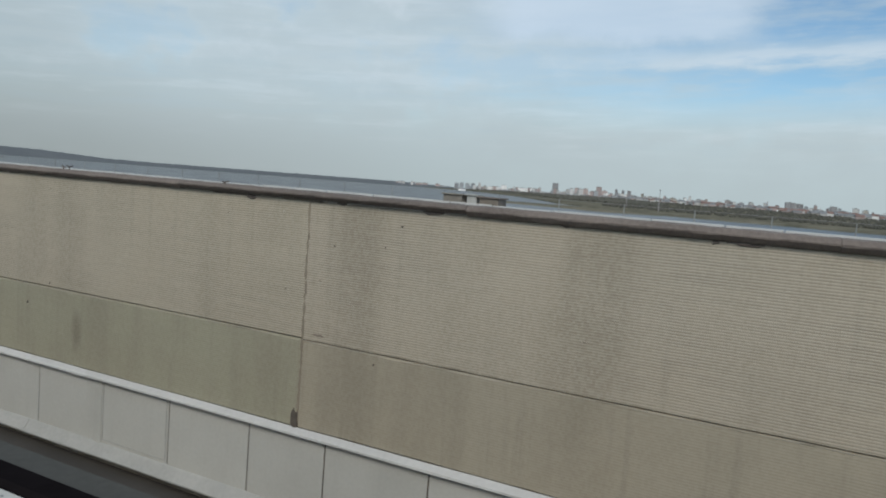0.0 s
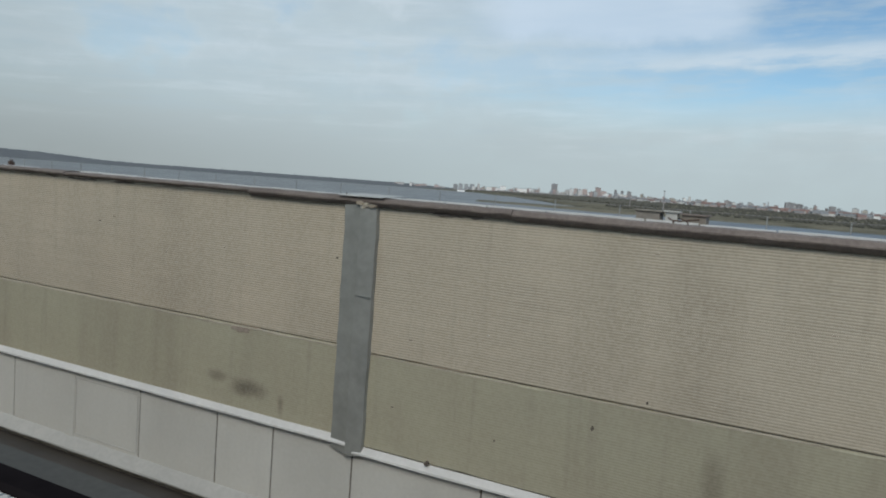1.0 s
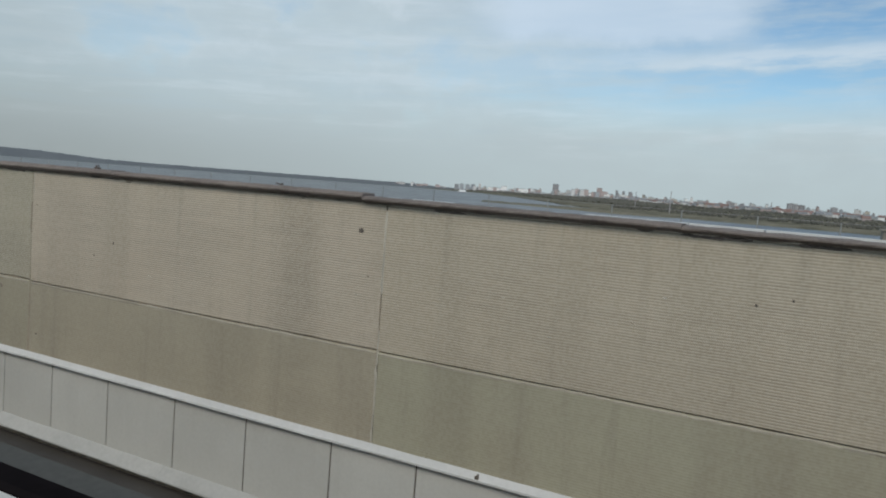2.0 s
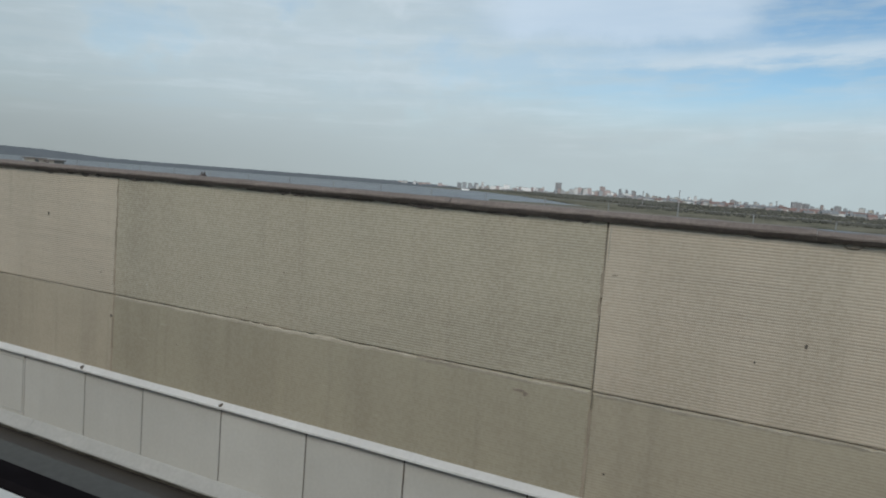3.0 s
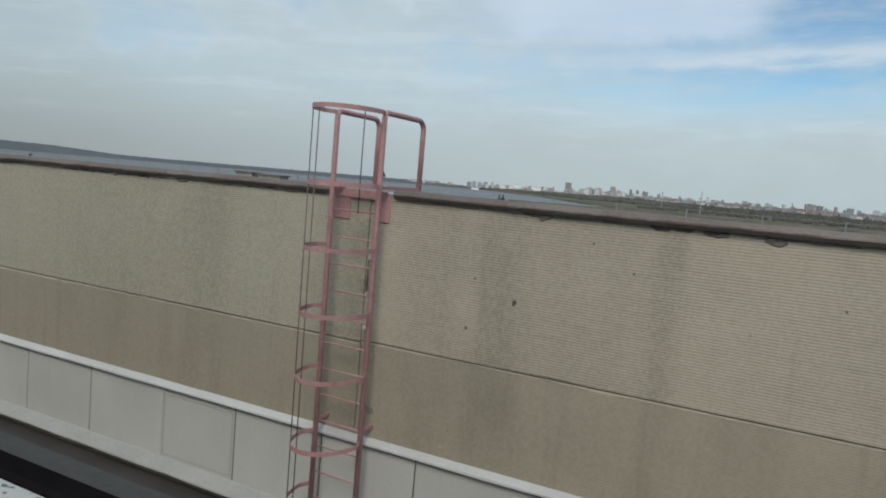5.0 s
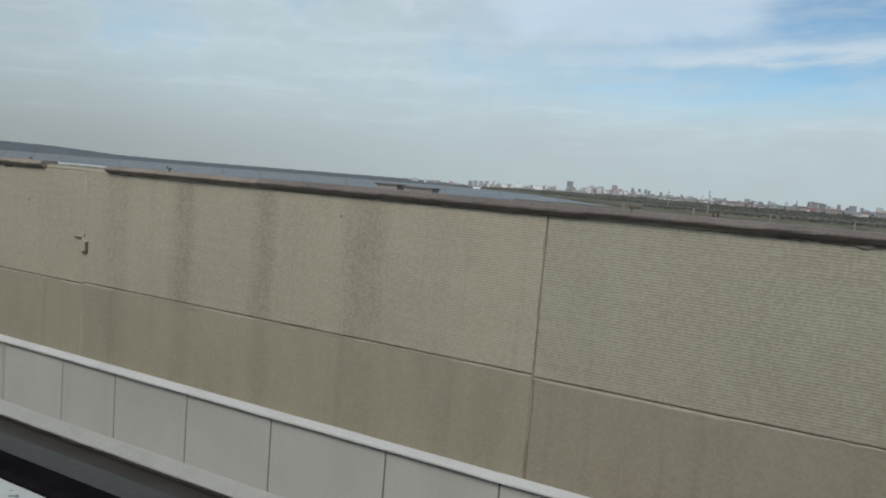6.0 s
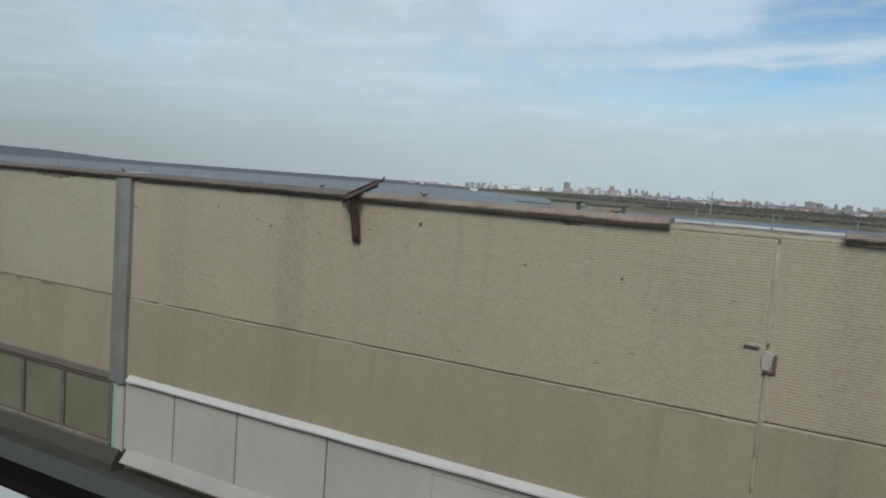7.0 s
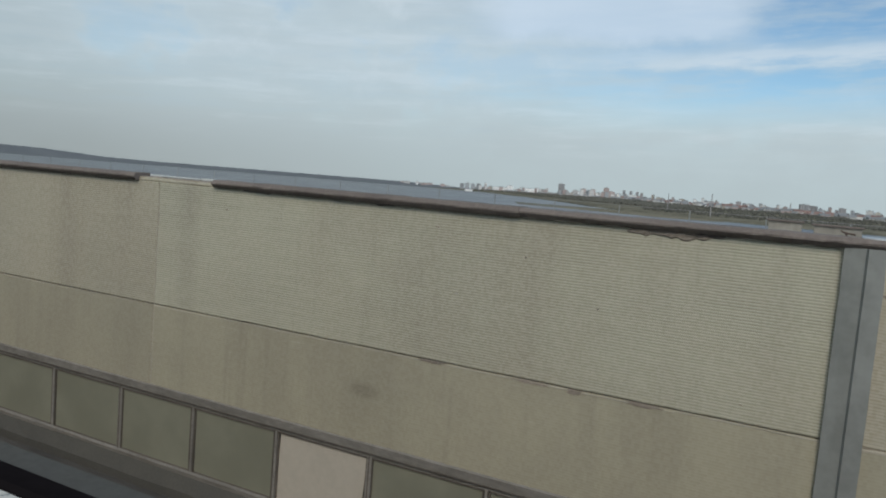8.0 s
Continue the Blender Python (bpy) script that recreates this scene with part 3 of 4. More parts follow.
for k, (x, w, h) in enumerate(((-13.58, 0.09, 0.05), (-13.51, 0.07, 0.06), (-13.44, 0.10, 0.04), (-13.53, 0.05, 0.035))):
    part("mortar_lump", blot(x, EYE - 0.205 - 0.012 * k, FACE - 0.06, w, h, 17 + k, 11, 0.03), M_LIP if k % 2 else M_SEALANT, wall)
bm = sweep([(FACE - 0.03, EYE - 0.122), (FACE + 0.2, EYE - 0.112), (FACE + 0.2, EYE - 0.116), (FACE - 0.03, EYE - 0.127)], spaced(-63.52, -63.24, 0.1), 0.002, 8)
part("bent_cap_sheet", bm, M_TIN, wall, "bent bright tin sheet on the coping")

# pits, knocks and smears in the facing: x, depth below the eye, width, height
for k, (x, d, size) in enumerate((
        (-5.49, 0.41, 0.035), (-5.66, 0.63, 0.024), (-6.26, 0.68, 0.022), (-6.85, 1.19, 0.023), (-5.70, 1.80, 0.035), (-11.13, 1.94, 0.04), (-13.10, 2.16, 0.028), (-17.15, 0.64, 0.03),
        (-17.40, 0.71, 0.03), (-21.03, 0.48, 0.095), (-16.25, 0.97, 0.022), (-33.39, 0.74, 0.046), (-29.51, 1.03, 0.026), (-24.92, 1.16, 0.03), (-24.58, 0.98, 0.036), (-25.98, 2.32, 0.032),
        (-32.36, 1.38, 0.028), (-32.14, 1.89, 0.035), (-35.14, 2.13, 0.045), (-36.32, 0.33, 0.03), (-36.81, 1.85, 0.035), (-38.67, 1.22, 0.032), (-39.90, 0.67, 0.026), (-42.48, 1.00, 0.062),
        (-42.88, 0.83, 0.03), (-42.93, 1.30, 0.042), (-39.38, 1.59, 0.024), (-55.20, 0.54, 0.026), (-53.86, 0.84, 0.022))):
    low = d > 1.64
    part("pit", blot(x, EYE - d, FACE - (0.006 if low else 0.0), size * 0.75, size * (0.65 + 0.25 * (k % 3)), k), M_PIT_SHADE, wall)
for k, (x, d, w, h) in enumerate(((-15.06, 1.70, 0.28, 0.07), (-6.40, 1.62, 0.16, 0.03), (-26.80, 1.755, 0.14, 0.025), (-26.74, 1.775, 0.05, 0.05), (-54.40, 1.67, 0.2, 0.03),
                                  (-37.29, 1.98, 0.16, 0.05), (-64.92, 1.655, 0.30, 0.04), (-65.51, 1.66, 0.16, 0.05), (-65.91, 1.655, 0.4, 0.03), (-66.90, 1.65, 0.3, 0.03), (-43.91, 2.3, 0.14, 0.08), (-61.02, 0.47, 0.08, 0.02), (-60.97, 0.52, 0.05, 0.02), (-60.77, 0.43, 0.05, 0.015), (-60.62, 0.58, 0.04, 0.02), (-60.52, 0.74, 0.05, 0.015), (-61.43, 0.51, 0.06, 0.02))):
    part("chip", blot(x, EYE - d, FACE - (0.006 if d > 1.64 else 0.0), w, h, 80 + k, 20, 0.005), M_CHIP, wall)
# places where single tiles have come off
rng = random.Random(77)
for k in range(90):
    x = rng.uniform(-62.53, -56.61) if k < 34 else rng.uniform(-71, 0)
    d = 0.35 + 1.2 * rng.random() ** (1.6 if k < 34 else 1.0)
    part("worn_tile", blot(x, EYE - d, FACE + 0.003, rng.uniform(0.02, 0.07), rng.uniform(0.010, 0.022), 1500 + k, 9, 0.005), rng.choice((M_MORTAR, M_SEALANT, M_CHIP)), wall)
for k, (x, d, w, h) in enumerate(((-36.91, 1.865, 0.10, 0.018), (-36.95, 1.885, 0.07, 0.014), (-36.82, 1.87, 0.03, 0.05), (-37.13, 2.066, 0.025, 0.04), (-36.95, 2.036, 0.09, 0.016), (-37.02, 2.26, 0.05, 0.02),
                                  (-63.32, 0.526, 0.08, 0.03), (-63.14, 0.516, 0.09, 0.02), (-63.23, 0.55, 0.05, 0.015), (-62.83, 1.636, 0.12, 0.02))):
    part("worn_tile", blot(x, EYE - d, FACE - (0.003 if d > 1.64 else -0.003), w, h, 1700 + k, 11, 0.005), (M_CHIP, M_MORTAR)[k % 2], wall)
for k, (x, d, size) in enumerate(((-41.81, 0.386, 0.03), (-41.45, 0.60, 0.026), (-52.41, 0.41, 0.026), (-58.35, 0.64, 0.034), (-57.49, 0.66, 0.03), (-59.43, 0.38, 0.046), (-59.92, 0.58, 0.024), (-61.24, 0.56, 0.03), (-62.01, 0.42, 0.026), (-66.06, 0.56, 0.032), (-65.38, 0.92, 0.022),
                                  (-12.01, 2.25, 0.022), (-31.01, 2.06, 0.018), (-43.03, 2.31, 0.018), (-10.70, 1.63, 0.03), (-13.86, 0.78, 0.035))):
    part("pit", blot(x, EYE - d, FACE - (0.006 if d > 1.64 else 0.0), size * 0.75, size * (0.65 + 0.25 * (k % 3)), 140 + k), M_PIT_SHADE, wall)
part("pit", blot(-6.63, EYE - 2.56, FACE - 0.006, 0.10, 0.23, 91, proud=0.012), M_PIT_SHADE, wall)

# ---- white cladding below, with its sill and skirting ----
CLAD_0, CLAD_1 = -63.43, 9.0
Z_SILL, Z_FOOT = EYE - 2.70, EYE - 3.52
cladding = part("cladding", boxed(CLAD_0 + 0.02, CLAD_1, FACE + 0.012, FACE + 0.07, Z_FOOT - 0.1, Z_LOW - 0.025), M_PIT_SHADE)
tagged(cladding, "row of white painted sheet panels along the foot of the wall", "cladding", kind="structure")
JOINTS = [9.0, 7.8, 6.56, 5.5, 4.3, 3.1, 2.05, 0.85, -0.4, -1.59, -2.79, -3.79, -5.00, -6.22, -7.24, -8.46, -9.68, -10.85, -12.10, -13.53, -14.55, -15.35, -16.58, -17.82, -18.99, -20.22, -21.22, -22.36, -23.44, -24.58, -25.64, -26.64,
          -27.91, -29.10, -30.29, -31.54, -32.58, -33.79, -35.03, -36.21, -37.43, -38.47, -39.69, -40.83, -42.06, -43.34, -44.47, -45.66, -46.86, -48.10, -49.39, -50.45, -51.68, -53.15, -54.42, -55.66,
          -56.68, -57.94, -59.19, -60.35, -61.58, -62.55, -63.39]
for i, (b, a) in enumerate(zip(JOINTS, JOINTS[1:])):
    part("panel", slab(a + 0.009, b - 0.009, Z_FOOT, Z_SILL + 0.02, FACE, 0.012, 0.003, 0.0, 400 + i), M_PANEL, cladding)
BATTENS = (-9.68, -17.82, -35.03, -46.86, -59.19)
for b, a in zip(JOINTS, JOINTS[1:]):
    if a not in BATTENS:
        continue
    b, a = b - 0.03, a + 0.09   # a sheet with folded rims beside each batten
    for x0, x1, z0, z1 in ((a, b, Z_FOOT + 0.055, Z_FOOT + 0.061), (a, b, Z_SILL - 0.045, Z_SILL - 0.040), (a, a + 0.005, Z_FOOT + 0.058, Z_SILL - 0.042), (b - 0.005, b, Z_FOOT + 0.058, Z_SILL - 0.042)):
        part("folded_rim", boxed(x0, x1, FACE - 0.008, FACE + 0.001, z0, z1), M_SKIRT, cladding)
for x in BATTENS:
    part("batten", boxed(x - 0.068, x + 0.068, FACE - 0.012, FACE + 0.002, Z_FOOT, Z_SILL + 0.01, bevel=0.003), M_PANEL, cladding)
x, k = CLAD_1, 0
while x > CLAD_0 + 0.2:
    far = max(-13.55 if x > -13.5 > x - 5.0 else x - 5.0, CLAD_0 + 0.12)
    step = -0.038 if far > -15 else 0.018
    sill = [(FACE - 0.004, EYE - 2.594), (FACE - 0.010, EYE - 2.594), (FACE - 0.072, EYE - 2.644), (FACE - 0.075, EYE - 2.664), (FACE - 0.069, EYE - 2.664), (FACE - 0.066, EYE - 2.652), (FACE - 0.004, EYE - 2.606)]
    part("sill_sheet", sweep([(y, z + step) for y, z in sill], spaced(far + 0.002, x + 0.01, 0.5), 0.0025, 500 + k), M_FLASH, cladding)
    foot = [(FACE + 0.004, Z_FOOT + 0.015), (FACE - 0.010, Z_FOOT + 0.004), (FACE - 0.115, Z_FOOT - 0.105), (FACE - 0.118, Z_FOOT - 0.125), (FACE - 0.108, Z_FOOT - 0.125), (FACE - 0.02, Z_FOOT - 0.03), (FACE + 0.004, Z_FOOT - 0.02)]
    part("skirting_sheet", sweep(foot, spaced(far + 0.002, x - 0.002, 0.5), 0.003, 600 + k), M_SKIRT, cladding)
    x, k = far, k + 1
for x in (-30.25, -32.57, -37.39, -12.66, -19.56):
    part("pit", blot(x, Z_LOW + 0.012, FACE - 0.035, 0.042, 0.048, int(-x * 10), proud=0.035), M_PIT_SHADE, cladding)
part("end_strip", boxed(-63.59, -63.53, FACE - 0.012, FACE + 0.05, Z_FOOT - 0.02, Z_SILL + 0.0), M_GREEN, cladding, "pale green painted edge")
part("end_panel", boxed(-63.53, -63.40, FACE - 0.010, FACE + 0.05, Z_FOOT - 0.04, Z_SILL + 0.0), M_PANEL, cladding)

# ---- strip of windows beyond the cladding ----
window = thing("window_1", "strip of dusty olive panes in grey weathered frames", "window", kind="structure")
part("window_frame", sweep([(FACE - 0.022, EYE - 2.69), (FACE - 0.028, EYE - 2.60), (FACE - 0.008, EYE - 2.588), (FACE + 0.05, EYE - 2.588), (FACE + 0.05, EYE - 2.69)], spaced(X_END, -63.61, 0.6), 0.003, 41), M_FRAME, window)
part("window_frame", boxed(X_END, -63.61, FACE + 0.006, FACE + 0.05, EYE - 2.735, EYE - 2.69), M_FRAME, window)
part("window_sill", sweep([(FACE - 0.02, EYE - 3.55), (FACE - 0.025, EYE - 3.51), (FACE + 0.05, EYE - 3.48), (FACE + 0.05, EYE - 3.55)], spaced(X_END, -63.61, 0.6), 0.004, 42), M_FRAME, window)
# solid dark strips paint the shadow lines above and below the head rail
part("head_gap", boxed(X_END, -63.61, FACE - 0.012, FACE + 0.02, EYE - 2.612, EYE - 2.600), M_PIT_SHADE, window)
part("head_gap", boxed(X_END, -63.61, FACE - 0.026, FACE + 0.02, EYE - 2.694, EYE - 2.680), M_PIT_SHADE, window)
BARS = [-63.65, -64.58, -65.41, -66.24, -67.51, -68.69, -69.90, -71.10, -72.35, -73.57, -74.82, -76.07, -77.27, -78.47, -79.77, -80.97, -82.17, -83.47, -84.67, -85.97, -87.17, -88.37, -89.67, -90.97]
for i, x in enumerate(BARS):
    w = 0.028 if i % 3 == 1 else 0.015
    part("mullion", boxed(x - w, x + w, FACE + 0.0, FACE + 0.055, EYE - 3.50, EYE - 2.72, bevel=0.006), M_FRAME, window)
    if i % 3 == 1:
        part("mullion_joint", boxed(x - 0.006, x + 0.006, FACE - 0.003, FACE + 0.01, EYE - 3.50, EYE - 2.72), M_PIT_SHADE, window)
for i, (b, a) in enumerate(zip(BARS, BARS[1:])):
    pale = -67.99 < (a + b) / 2 < -67.89 or -68.19 < (a + b) / 2 < -68.04
    tilt = 0.012 if i % 2 else 0.0
    bm = bmesh.new()
    box(bm, a + 0.03, b - 0.03, FACE + 0.028, FACE + 0.036, EYE - 3.50, EYE - 2.72)
    if pale:   # the board leans in its opening
        for v in bm.verts:
            v.co.x += 0.05 * (v.co.z - EYE + 3.11) / 0.78 - (0.03 if v.co.x > (a + b) / 2 else 0.0)
    # dark edge strips paint the recess shade around each pane
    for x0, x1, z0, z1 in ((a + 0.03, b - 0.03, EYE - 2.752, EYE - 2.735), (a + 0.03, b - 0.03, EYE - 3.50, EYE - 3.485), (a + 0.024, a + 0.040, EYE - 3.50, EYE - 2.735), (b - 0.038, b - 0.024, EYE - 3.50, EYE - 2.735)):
        part("sash", boxed(x0, x1, FACE + 0.010, FACE + 0.030, z0, z1), M_PIT_SHADE, window)
    part("pane", bm, M_BOARD if pale else M_PANE, window, "pale beige board in place of a pane" if pale else "")
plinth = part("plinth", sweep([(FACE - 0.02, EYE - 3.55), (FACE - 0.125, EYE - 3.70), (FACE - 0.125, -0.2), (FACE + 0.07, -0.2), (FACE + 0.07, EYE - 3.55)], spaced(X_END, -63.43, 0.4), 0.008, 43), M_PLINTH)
tagged(plinth, "dirty grey concrete plinth under the strip of windows", "plinth", kind="structure")

# ---- ground, kerb and the near side ----
ground = part("ground", boxed(X_END, 14, 1.9, FACE + 0.08, -0.4, 0.0), M_GROUND)
tagged(ground, "dark brown asphalt gutter between kerb and wall", "ground", kind="structure")
Z_KERB = EYE - 1.175
kerb = part("kerb", sweep([(0.9, Z_KERB - 0.012), (1.79, Z_KERB - 0.004), (1.81, Z_KERB - 0.02), (1.81, 0.2), (1.95, -0.4), (0.9, -0.4)], spaced(X_END, 14, 1.0), 0.002, 3), M_KERB)
tagged(kerb, "dark grey painted kerb beam beside the track", "kerb", kind="structure")
rng = random.Random(12)
for x0, x1 in ((-33.85, -31.6), (-8.65, -7.9), (-40.6, -39.9), (-21.0, -20.7)):
    part("worn_edge", sweep([(1.782, Z_KERB - 0.001), (1.797, Z_KERB - 0.003), (1.812, Z_KERB - 0.02), (1.79, Z_KERB - 0.03)], spaced(x0, x1, 0.08), 0.005, int(-x0)), M_WORN, kerb)
track = part("track_bed", boxed(X_END, 14, -6.0, 0.9, -0.4, EYE - 2.2), M_GROUND)
tagged(track, "dark track bed beside the kerb", "ground", kind="structure")
# lower side of the carriage: outer wall, seal and window sill, alike over its whole length
side = part("carriage_side", boxed(-80, 10, 0.05, 0.33, EYE - 2.1, EYE - 0.262), M_SEAL)
tagged(side, "dark carriage side under a long window", "carriage", kind="structure")
part("window_seal", sweep([(0.318, EYE - 0.262), (0.318, EYE - 0.2445), (0.323, EYE - 0.2415), (0.345, EYE - 0.243), (0.352, EYE - 0.252), (0.35, EYE - 0.35), (0.33, EYE - 0.35)], [-80, -40, 0, 10]), M_SEAL, side)
part("window_sill", sweep([(0.05, EYE - 0.262), (0.05, EYE - 0.2455), (0.30, EYE - 0.2440), (0.316, EYE - 0.2445), (0.316, EYE - 0.262)], [-80, -40, 0, 10]), M_SILL, side, "pale speckled window sill")


def steel_post(x):
    post = thing("steel_post", "slim grey steel post on a square base block at the kerb", "post", "posts along the kerb")
    bm = tube(bmesh.new(), [(x - 0.007, PY, Z_KERB + 0.11), (x - 0.52, PY, Z_KERB + 5.6)], 0.0205, 20)   # it leans a little
    part("tube", bm, M_POST, post, smooth=True)
    part("base_block", boxed(x - 0.040, x + 0.040, PY - 0.040, PY + 0.040, Z_KERB - 0.004, Z_KERB + 0.108, bevel=0.004), M_KERB, post)
    part("cap_plate", boxed(x - 0.047, x + 0.047, PY - 0.047, PY + 0.047, Z_KERB + 0.108, Z_KERB + 0.120, bevel=0.003), M_POST, post)
    part("collar", tube(bmesh.new(), [(x, PY, Z_KERB + 0.12), (x, PY, Z_KERB + 0.135)], 0.025, 16), M_POST, post)


PY = 1.765
steel_post(-8.79)
steel_post(-33.735)

# ---- caged ladder ----
LX0, LX1, LY = -44.40, -43.86, 5.79
LX = (LX0 + LX1) / 2
ladder = thing("cage_ladder", "faded red steel ladder with a safety cage fixed to the wall", "ladder")
Z_RAIL = EYE + 0.625


def arc(cx, cz, r, a0, a1, n=6):
    return [(cx + r * math.cos(radians(a0 + (a1 - a0) * i / n)), cz + r * math.sin(radians(a0 + (a1 - a0) * i / n))) for i in range(n + 1)]


for x in (LX0, LX1):
    turn = [(x, y, z) for y, z in arc(LY + 0.05, Z_RAIL - 0.05, 0.05, 180, 90)] + [(x, y, z) for y, z in arc(6.54 - 0.10, Z_RAIL - 0.10, 0.10, 90, 0)]
    bm = tube(bmesh.new(), [(x, LY, 0.02)] + turn + [(x, 6.54, EYE - 0.09)], 0.027, 12)
    part("stile", bm, M_RED, ladder, smooth=True)
    part("bracket", boxed(x - 0.012, x + 0.012, LY, FACE - 0.001, EYE - 2.465, EYE - 2.435), M_RED, ladder)
    part("bracket_plate", boxed(x - 0.11, x + (0.09 if x == LX0 else 0.015), FACE - 0.018, FACE - 0.002, EYE - 0.42, EYE - 0.13, bevel=0.004), M_RED, ladder)
    part("foot_bar", boxed(x - 0.015, x + 0.015, LY, 6.54, EYE - 0.095, EYE - 0.060, bevel=0.003), M_RED, ladder)
    part("foot_plate", boxed(x - 0.06, x + 0.06, 6.40, 6.62, EYE - 0.105, EYE - 0.09), M_RED, ladder)
for k in range(13):
    z = EYE - 0.06 - 0.266 * k
    if z > 0.15:
        part("rung", tube(bmesh.new(), [(LX0, LY, z), (LX1, LY, z)], 0.0085, 8), M_RED, ladder, smooth=True)


def hoop_line(z):
    """From stile to stile, round the front of the cage."""
    r = (LX1 - LX0) / 2 + 0.055
    pts = [(LX0, LY, z)]
    for i in range(19):
        a = math.pi * i / 18
        pts.append((LX - r * math.cos(a), LY - 0.12 - 0.46 * math.sin(a), z))
    return pts + [(LX1, LY, z)]


for z in (EYE + 0.615, EYE - 0.075, EYE - 0.675, EYE - 1.285, EYE - 1.90, EYE - 2.56, EYE - 3.12):
    part("hoop", tube(bmesh.new(), hoop_line(z), 0.004, flat=0.042), M_RED, ladder)
line = hoop_line(0)
for i, low in ((5, 3.16), (9, 3.16), (16, 0.33)):
    x, y, _ = line[i]
    part("cage_bar", tube(bmesh.new(), [(x, y + 0.006, EYE - low), (x, y + 0.006, EYE + 0.62)], 0.0055, 8), M_BAR, ladder, "thin dark bar", smooth=True)
part("cross_bar", boxed(LX0, LX1, LY - 0.004, LY + 0.004, EYE - 0.10, EYE - 0.055), M_RED, ladder)
# added strip that stands for the ladder's shadow on the coping
part("cross_plate", boxed(LX0 - 0.11, LX1 - 0.02, FACE - 0.028, FACE - 0.018, EYE - 0.205, EYE - 0.115, bevel=0.003), M_RED, ladder)
part("coping_strap", boxed(LX0 - 0.01, LX1 + 0.01, FACE - 0.02, FACE + 0.3, EYE - 0.17, EYE - 0.165), M_RED, ladder)
# short iron rod beside the ladder, held by two mortared clips
rod = thing("iron_rod", "short dark iron rod held by pale clips beside the ladder", "rod")
part("rod", tube(bmesh.new(), [(-44.04, FACE - 0.02, EYE - 1.12), (-44.04, FACE - 0.022, EYE - 0.80)], 0.008, 8), M_OLDIRON, rod, smooth=True)
for d in (0.79, 1.13, 1.49):
    part("clip", blot(-44.04, EYE - d, FACE - 0.001, 0.04, 0.05, 70 + int(d * 10), 10, 0.024), M_MORTAR, rod)

# ---- rusted bracket over the coping, and irons in a joint ----
bracket = thing("coping_bracket", "rusted steel arm bolted to the wall and leaning over the coping", "bracket")
bm = boxed(-60.17, -60.09, FACE - 0.045, FACE - 0.004, EYE - 0.62, EYE - 0.14, bevel=0.004)
for v in bm.verts:   # it has bent away from the wall at its head
    v.co.y -= 0.11 * (v.co.z - EYE + 0.62) / 0.48
part("upright", bm, M_RUST, bracket)
bm = boxed(-60.10, -60.09, FACE - 0.11, FACE - 0.045, EYE - 0.56, EYE - 0.18)
for v in bm.verts:
    v.co.y -= 0.11 * (v.co.z - EYE + 0.62) / 0.48
part("upright_flange", bm, M_RUST, bracket)
part("arm", tube(bmesh.new(), [(-60.09, 5.64, EYE - 0.212), (-60.13, 5.80, EYE - 0.165), (-60.16, 6.34, EYE - 0.027)], 0.005, flat=0.075), M_RUST, bracket)
bm = bmesh.new()
sides = [[bm.verts.new((x, y, EYE - d)) for x, d in ((-60.17, 0.34), (-60.10, 0.34), (-60.05, 0.19), (-60.29, 0.16))] for y in (FACE - 0.125, FACE - 0.113)]
for ring in sides:
    bm.faces.new(ring)
for k in range(4):
    bm.faces.new((sides[0][k], sides[0][(k + 1) % 4], sides[1][(k + 1) % 4], sides[1][k]))
part("gusset", bm, M_RUST, bracket)
part("arm_flange", tube(bmesh.new(), [(-60.06, 5.64, EYE - 0.185), (-60.12, 6.34, EYE - 0.003)], 0.03, flat=0.006), M_RUST, bracket)
part("arm_tip", tube(bmesh.new(), [(-60.13, 6.30, EYE - 0.01), (-60.11, 6.36, EYE + 0.015), (-60.11, 6.38, EYE + 0.04)], 0.012, 6), M_RUST, bracket)
part("eye_bolt", tube(bmesh.new(), [(-60.06 + 0.02 * math.cos(a), 5.63, EYE - 0.245 + 0.022 * math.sin(a)) for a in [i * math.tau / 12 for i in range(13)]], 0.005, 6), M_RUST, bracket)
irons = thing("joint_iron", "rusted angle irons standing out of an open joint", "iron")
part("angle", boxed(-56.50, -56.39, FACE - 0.025, FACE + 0.001, EYE - 1.056, EYE - 1.040), M_OLDIRON, irons)
part("angle", boxed(-56.28, -56.26, FACE - 0.035, FACE + 0.001, EYE - 1.22, EYE - 1.09), M_OLDIRON, irons)
part("angle", boxed(-56.35, -56.26, FACE - 0.03, FACE + 0.001, EYE - 1.235, EYE - 1.22), M_OLDIRON, irons)
part("mortar_knob", blot(-56.43, EYE - 1.035, FACE - 0.002, 0.10, 0.035, 62, 14, 0.008), M_MORTAR, irons)
part("mortar_knob", blot(-56.33, EYE - 1.14, FACE - 0.002, 0.11, 0.16, 61, 18, 0.012), M_MORTAR, irons)
